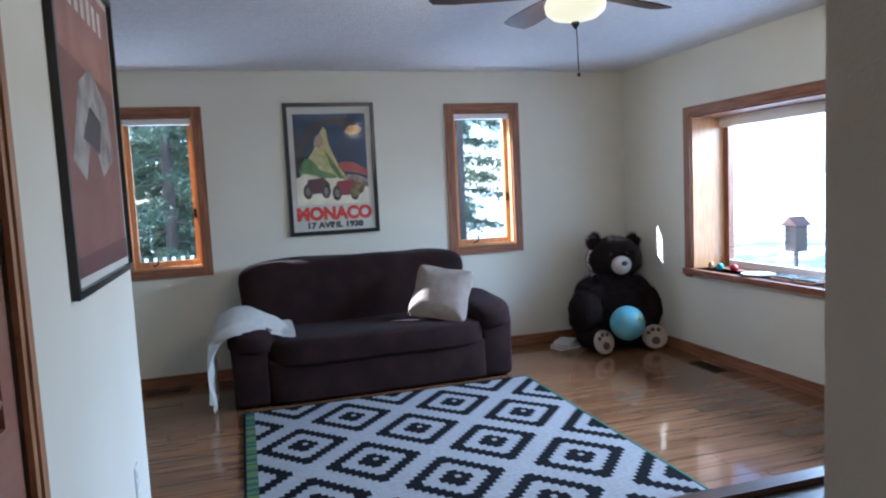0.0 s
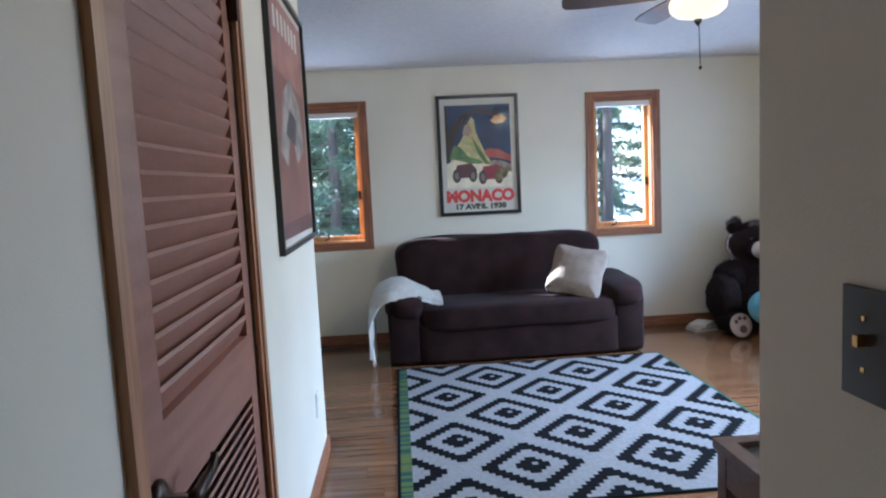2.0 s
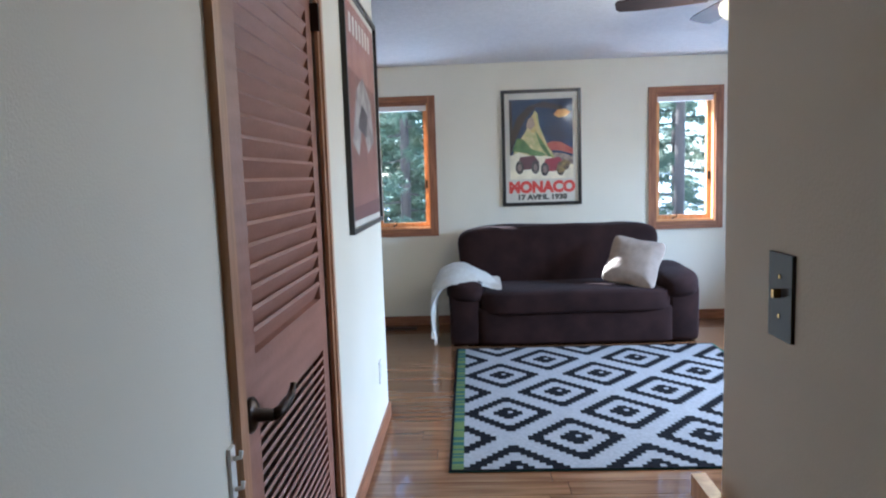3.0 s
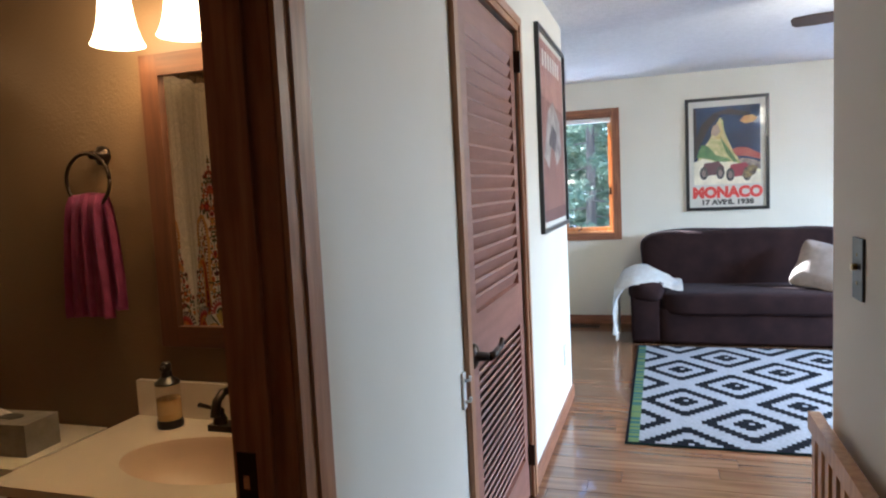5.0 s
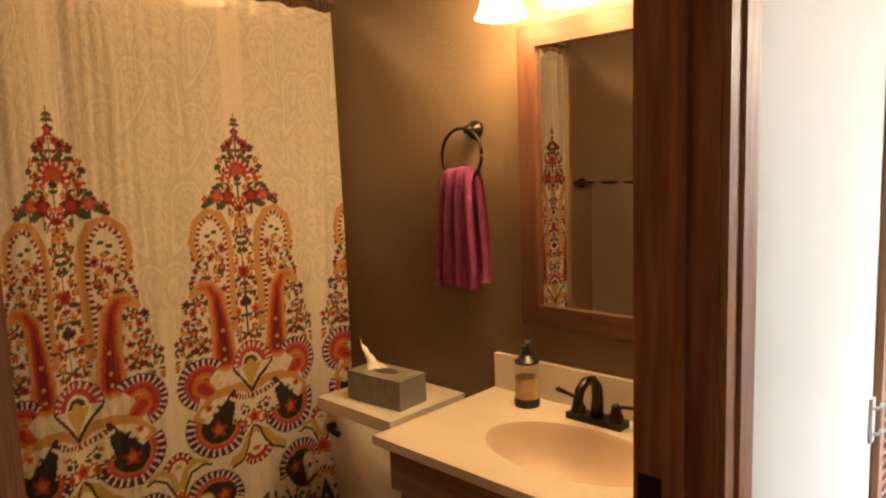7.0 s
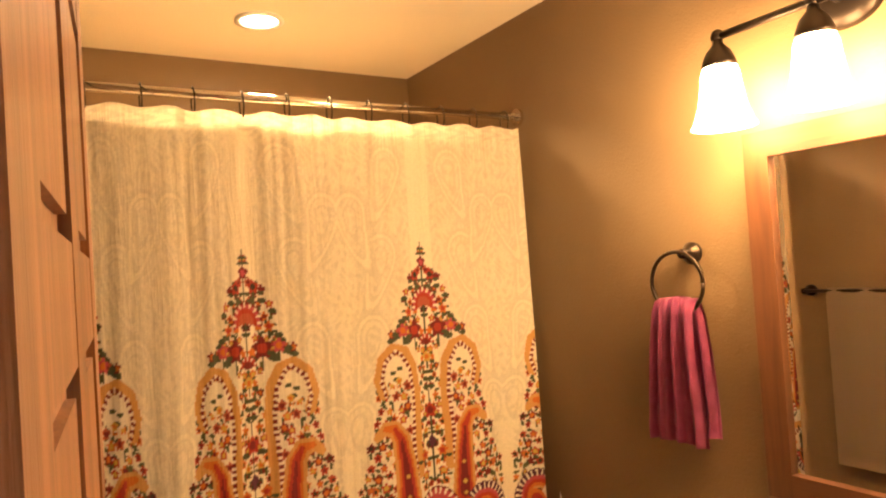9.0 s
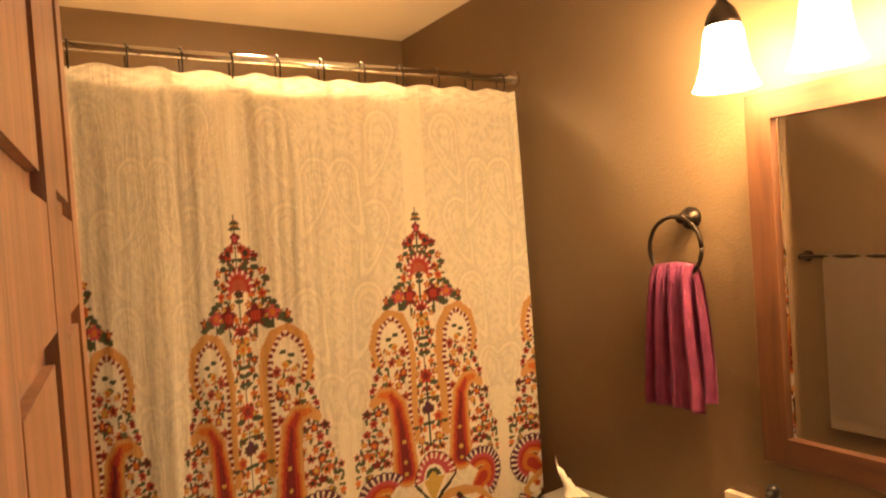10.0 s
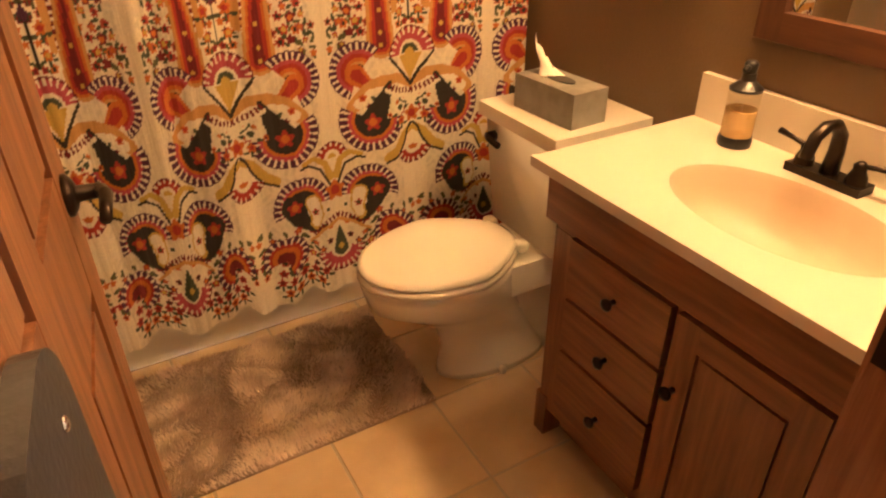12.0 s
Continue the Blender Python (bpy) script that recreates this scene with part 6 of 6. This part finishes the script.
def door_bag():
    b = thing("storage_bag", "dark grey vinyl bag with shiny snaps hanging against the bathroom door", "bag", pose(-0.135, YB + 0.019, 0.0, 0, 0, 180 - 5.5) @ Matrix.Translation((0.035, -0.0375, 0.50)))
    W, HT, r = 0.235, 0.535, 0.075
    loop = [(0.01, 0.0), (W - 0.01, 0.0), (W, 0.01)]
    loop += [(W - r + r * math.cos(a), HT - r + r * math.sin(a)) for a in [math.pi / 2 * k / 8 for k in range(9)]]
    loop += [(r - r * math.sin(a), HT - r + r * math.cos(a)) for a in [math.pi / 2 * k / 8 for k in range(9)]] + [(0.0, 0.01)]
    VIN = mat("grey_vinyl", (0.020, 0.020, 0.022), 0.4, color2=(0.032, 0.031, 0.034), scale=12, bump=0.1, bscale=90)
    part("panel", outline(loop, "y", -0.022, 0.0), VIN, b, bevel=0.006)
    part("pocket", box(0.018, -0.0275, 0.03, W - 0.018, -0.0222, 0.30), VIN, b, bevel=0.002)
    for x, z in ((0.055, 0.47), (0.17, 0.47), (0.055, 0.34), (0.15, 0.36), (0.19, 0.32)):
        part("snap", blob((x, -0.0225, z), (0.007, 0.004, 0.007), None, 12, 8), CHROME, b, smooth=True)


door_bag()

# ---- outdoors ----
SNOW = mat("snow", (0.80, 0.82, 0.86), 0.6, color2=(0.86, 0.87, 0.90), scale=0.6)
structure("ground", box(-300, -300, -0.75, 300, 300, -0.55), SNOW)
BARK = mat("pine_bark", (0.035, 0.026, 0.020), 0.9, color2=(0.075, 0.055, 0.042), scale=6, stretch=(3, 3, 0.5), bump=0.8, bscale=12)
NEEDLE = mat("pine_needles", (0.055, 0.085, 0.045), 0.7, color2=(0.11, 0.14, 0.07), scale=1.5)


def pine(seed, height, bare, spread):
    random.seed(seed)
    t = thing("pine_tree", "tall green pine tree standing in the snow outside", "tree", None, "pines outside the house")
    part("trunk", tube([(0, 0, 0), (0.04, 0.02, height * 0.3), (0.0, 0.05, height * 0.6), (0.03, 0, height)], 0.11, 10, radii=[0.12, 0.10, 0.07, 0.02]), BARK, t, smooth=True)
    bm = bmesh.new()
    lb = bmesh.new()
    n = 46
    for k in range(n):
        f = k / n
        z = bare + (height - bare) * f
        a = k * 2.4 + random.uniform(-0.4, 0.4)
        ln = spread * (1 - f) ** 0.8 * random.uniform(0.6, 1.1) + 0.15
        tip = Vector((math.cos(a) * ln, math.sin(a) * ln, z - 0.18 * ln))
        b = Vector((0, 0, z))
        tube([b, b.lerp(tip, 0.5) + Vector((0, 0, 0.05)), tip], 0.02, 5, lb, radii=[0.03, 0.018, 0.006])
        for _ in range(int(60 * ln + 20)):
            u = random.uniform(0.2, 1.05)
            p = b.lerp(tip, u) + Vector((random.gauss(0, 1), random.gauss(0, 1), random.gauss(0, 0.6))) * 0.13
            for _ in range(6):
                d = Vector((random.gauss(0, 1), random.gauss(0, 1), random.gauss(-0.1, 0.7))).normalized() * random.uniform(0.09, 0.19)
                s = d.orthogonal().normalized() * 0.017
                bm.faces.new([bm.verts.new(p - s), bm.verts.new(p + s), bm.verts.new(p + d)])
    for nm, q, m in (("limb", lb, BARK), ("crown", bm, NEEDLE)):
        me = bpy.data.meshes.new(nm)
        q.to_mesh(me)
        q.free()
        me.materials.append(m)
        o = new(nm, me)
        o.parent = t
    return t


first_pine = pine(1, 9.0, 0.7, 2.1)
first_pine.matrix_basis = pose(-0.9, 8.5, -0.57)
second_pine = pine(2, 11.0, 3.6, 1.7)
second_pine.matrix_basis = pose(5.15, 8.9, -0.57)
for k, (src, x, y, rz, s_) in enumerate(((first_pine, -0.2, 10.2, 110, 1.0), (first_pine, -2.1, 10.6, 200, 1.0), (first_pine, -1.0, 12.0, 300, 1.0), (first_pine, -3.6, 9.6, 70, 1.0), (first_pine, 0.9, 12.5, 150, 1.1), (first_pine, 6.4, 13.2, 90, 1.0), (second_pine, 3.3, 14.0, 200, 1.1), (first_pine, -1.9, 15.0, 20, 1.2),
                                          (second_pine, 2.2, 17.5, 10, 1.1), (first_pine, 7.4, 19.0, 40, 1.1), (second_pine, 19.0, 6.5, 40, 1.0), (first_pine, 24.0, 3.0, 10, 1.0))):
    copy_thing(src, pose(x, y, -0.57, 0, 0, rz))

feed = thing("bird_house", "dark wooden bird house on a post in the snow outside", "bird house", Matrix.Translation((9.4, 3.7, -0.66)))
part("post", box(-0.025, -0.025, 0, 0.025, 0.025, 0.72), BARK, feed)
part("box", box(-0.12, -0.12, 0.72, 0.12, 0.12, 1.17), BARK, feed, bevel=0.01)
part("roof", outline([(-0.17, 1.16), (0.17, 1.16), (0.0, 1.31)], "x", -0.16, 0.16), WALN, feed)
fen = thing("picket_fence", "low white picket fence in the snow outside", "fence", Matrix.Translation((-1.9, 7.2, -0.56)))
part("rail", box(-1.6, 0.0, 0.75, 2.0, 0.03, 0.80), WHITE, fen)
part("rail", box(-1.6, 0.0, 0.25, 2.0, 0.03, 0.30), WHITE, fen)
for k in range(24):
    if k == 0:
        pk = part("picket", box(-0.03, -0.02, 0.0, 0.03, 0.0, 1.0), WHITE, fen)
        pk.location = (-1.55, 0, 0)
    else:
        q = new("picket", pk.data)
        q.parent, q.location = fen, (-1.55 + 0.15 * k, 0, 0)

# ---- floors, piece by piece ----
def planks():
    random.seed(11)
    w, L, th, g = 0.127, 1.22, 0.006, 0.0012
    fl = bpy.data.objects["floor"]
    cache = {}
    y = -8.6
    row = 0
    areas = ((-1.58, EX, -5.28, 0.0), (0.0, 1.0, -8.6, -5.28))
    while y < 0:
        y2 = min(y + w, 0.0)
        x0, x1 = (0.0, 1.0) if y2 <= -5.28 else (0.0, EX) if y2 <= -2.4 else (-1.58, EX)
        x = x0 - random.uniform(0.05, L - 0.05)
        while x < x1:
            a, b = max(x, x0), min(x + L, x1)
            if b - a > 0.02:
                key = (round(b - a, 3), round(y2 - y, 3))
                if key not in cache:
                    bm = box(0, 0, -th, b - a - g, y2 - y - g, 0)
                    for v in bm.verts:
                        if v.co.z > -th / 2:
                            v.co.x += 0.0008 if v.co.x < (b - a) / 2 else -0.0008
                            v.co.y += 0.0008 if v.co.y < (y2 - y) / 2 else -0.0008
                    me = bpy.data.meshes.new("plank")
                    bm.to_mesh(me)
                    bm.free()
                    me.materials.append(PLANK)
                    cache[key] = me
                o = new("plank", cache[key])
                o.parent = fl
                o.location = (a, y, 0.0)
            x += L
        y = y2
        row += 1


def tiles():
    fl = structure("floor_bath", box(TUB_X, BATH_S, -0.005, -0.12, BATH_N, -0.0025), GROUT)
    step, g = 0.305, 0.006
    xs = [-1.09 + step * k for k in range(-2, 5)]
    ys = [-5.53 + step * k for k in range(-5, 3)]
    cache = {}
    for i in range(len(xs) - 1):
        for j in range(len(ys) - 1):
            a, b = max(xs[i], TUB_X), min(xs[i + 1], -0.05)
            c, d = max(ys[j], BATH_S), min(ys[j + 1], BATH_N)
            if j < 5 and xs[i + 1] > -0.2:
                b = min(xs[i + 1], -0.05)
            if b - a < 0.02 or d - c < 0.02:
                continue
            key = (round(b - a, 3), round(d - c, 3))
            if key not in cache:
                bm = box(g / 2, g / 2, -0.004, b - a - g / 2, d - c - g / 2, 0.0)
                for v in bm.verts:
                    if v.co.z > -0.002:
                        v.co.x += 0.0015 if v.co.x < (b - a) / 2 else -0.0015
                        v.co.y += 0.0015 if v.co.y < (d - c) / 2 else -0.0015
                me = bpy.data.meshes.new("tile")
                bm.to_mesh(me)
                bm.free()
                me.materials.append(TILE)
                cache[key] = me
            o = new("tile", cache[key])
            o.parent = fl
            o.location = (a, c, 0.0)


structure("threshold", box(-0.12, YB, -0.004, 0.0, YA, 0.006), OAKY, bevel=0.003)
planks()
tiles()
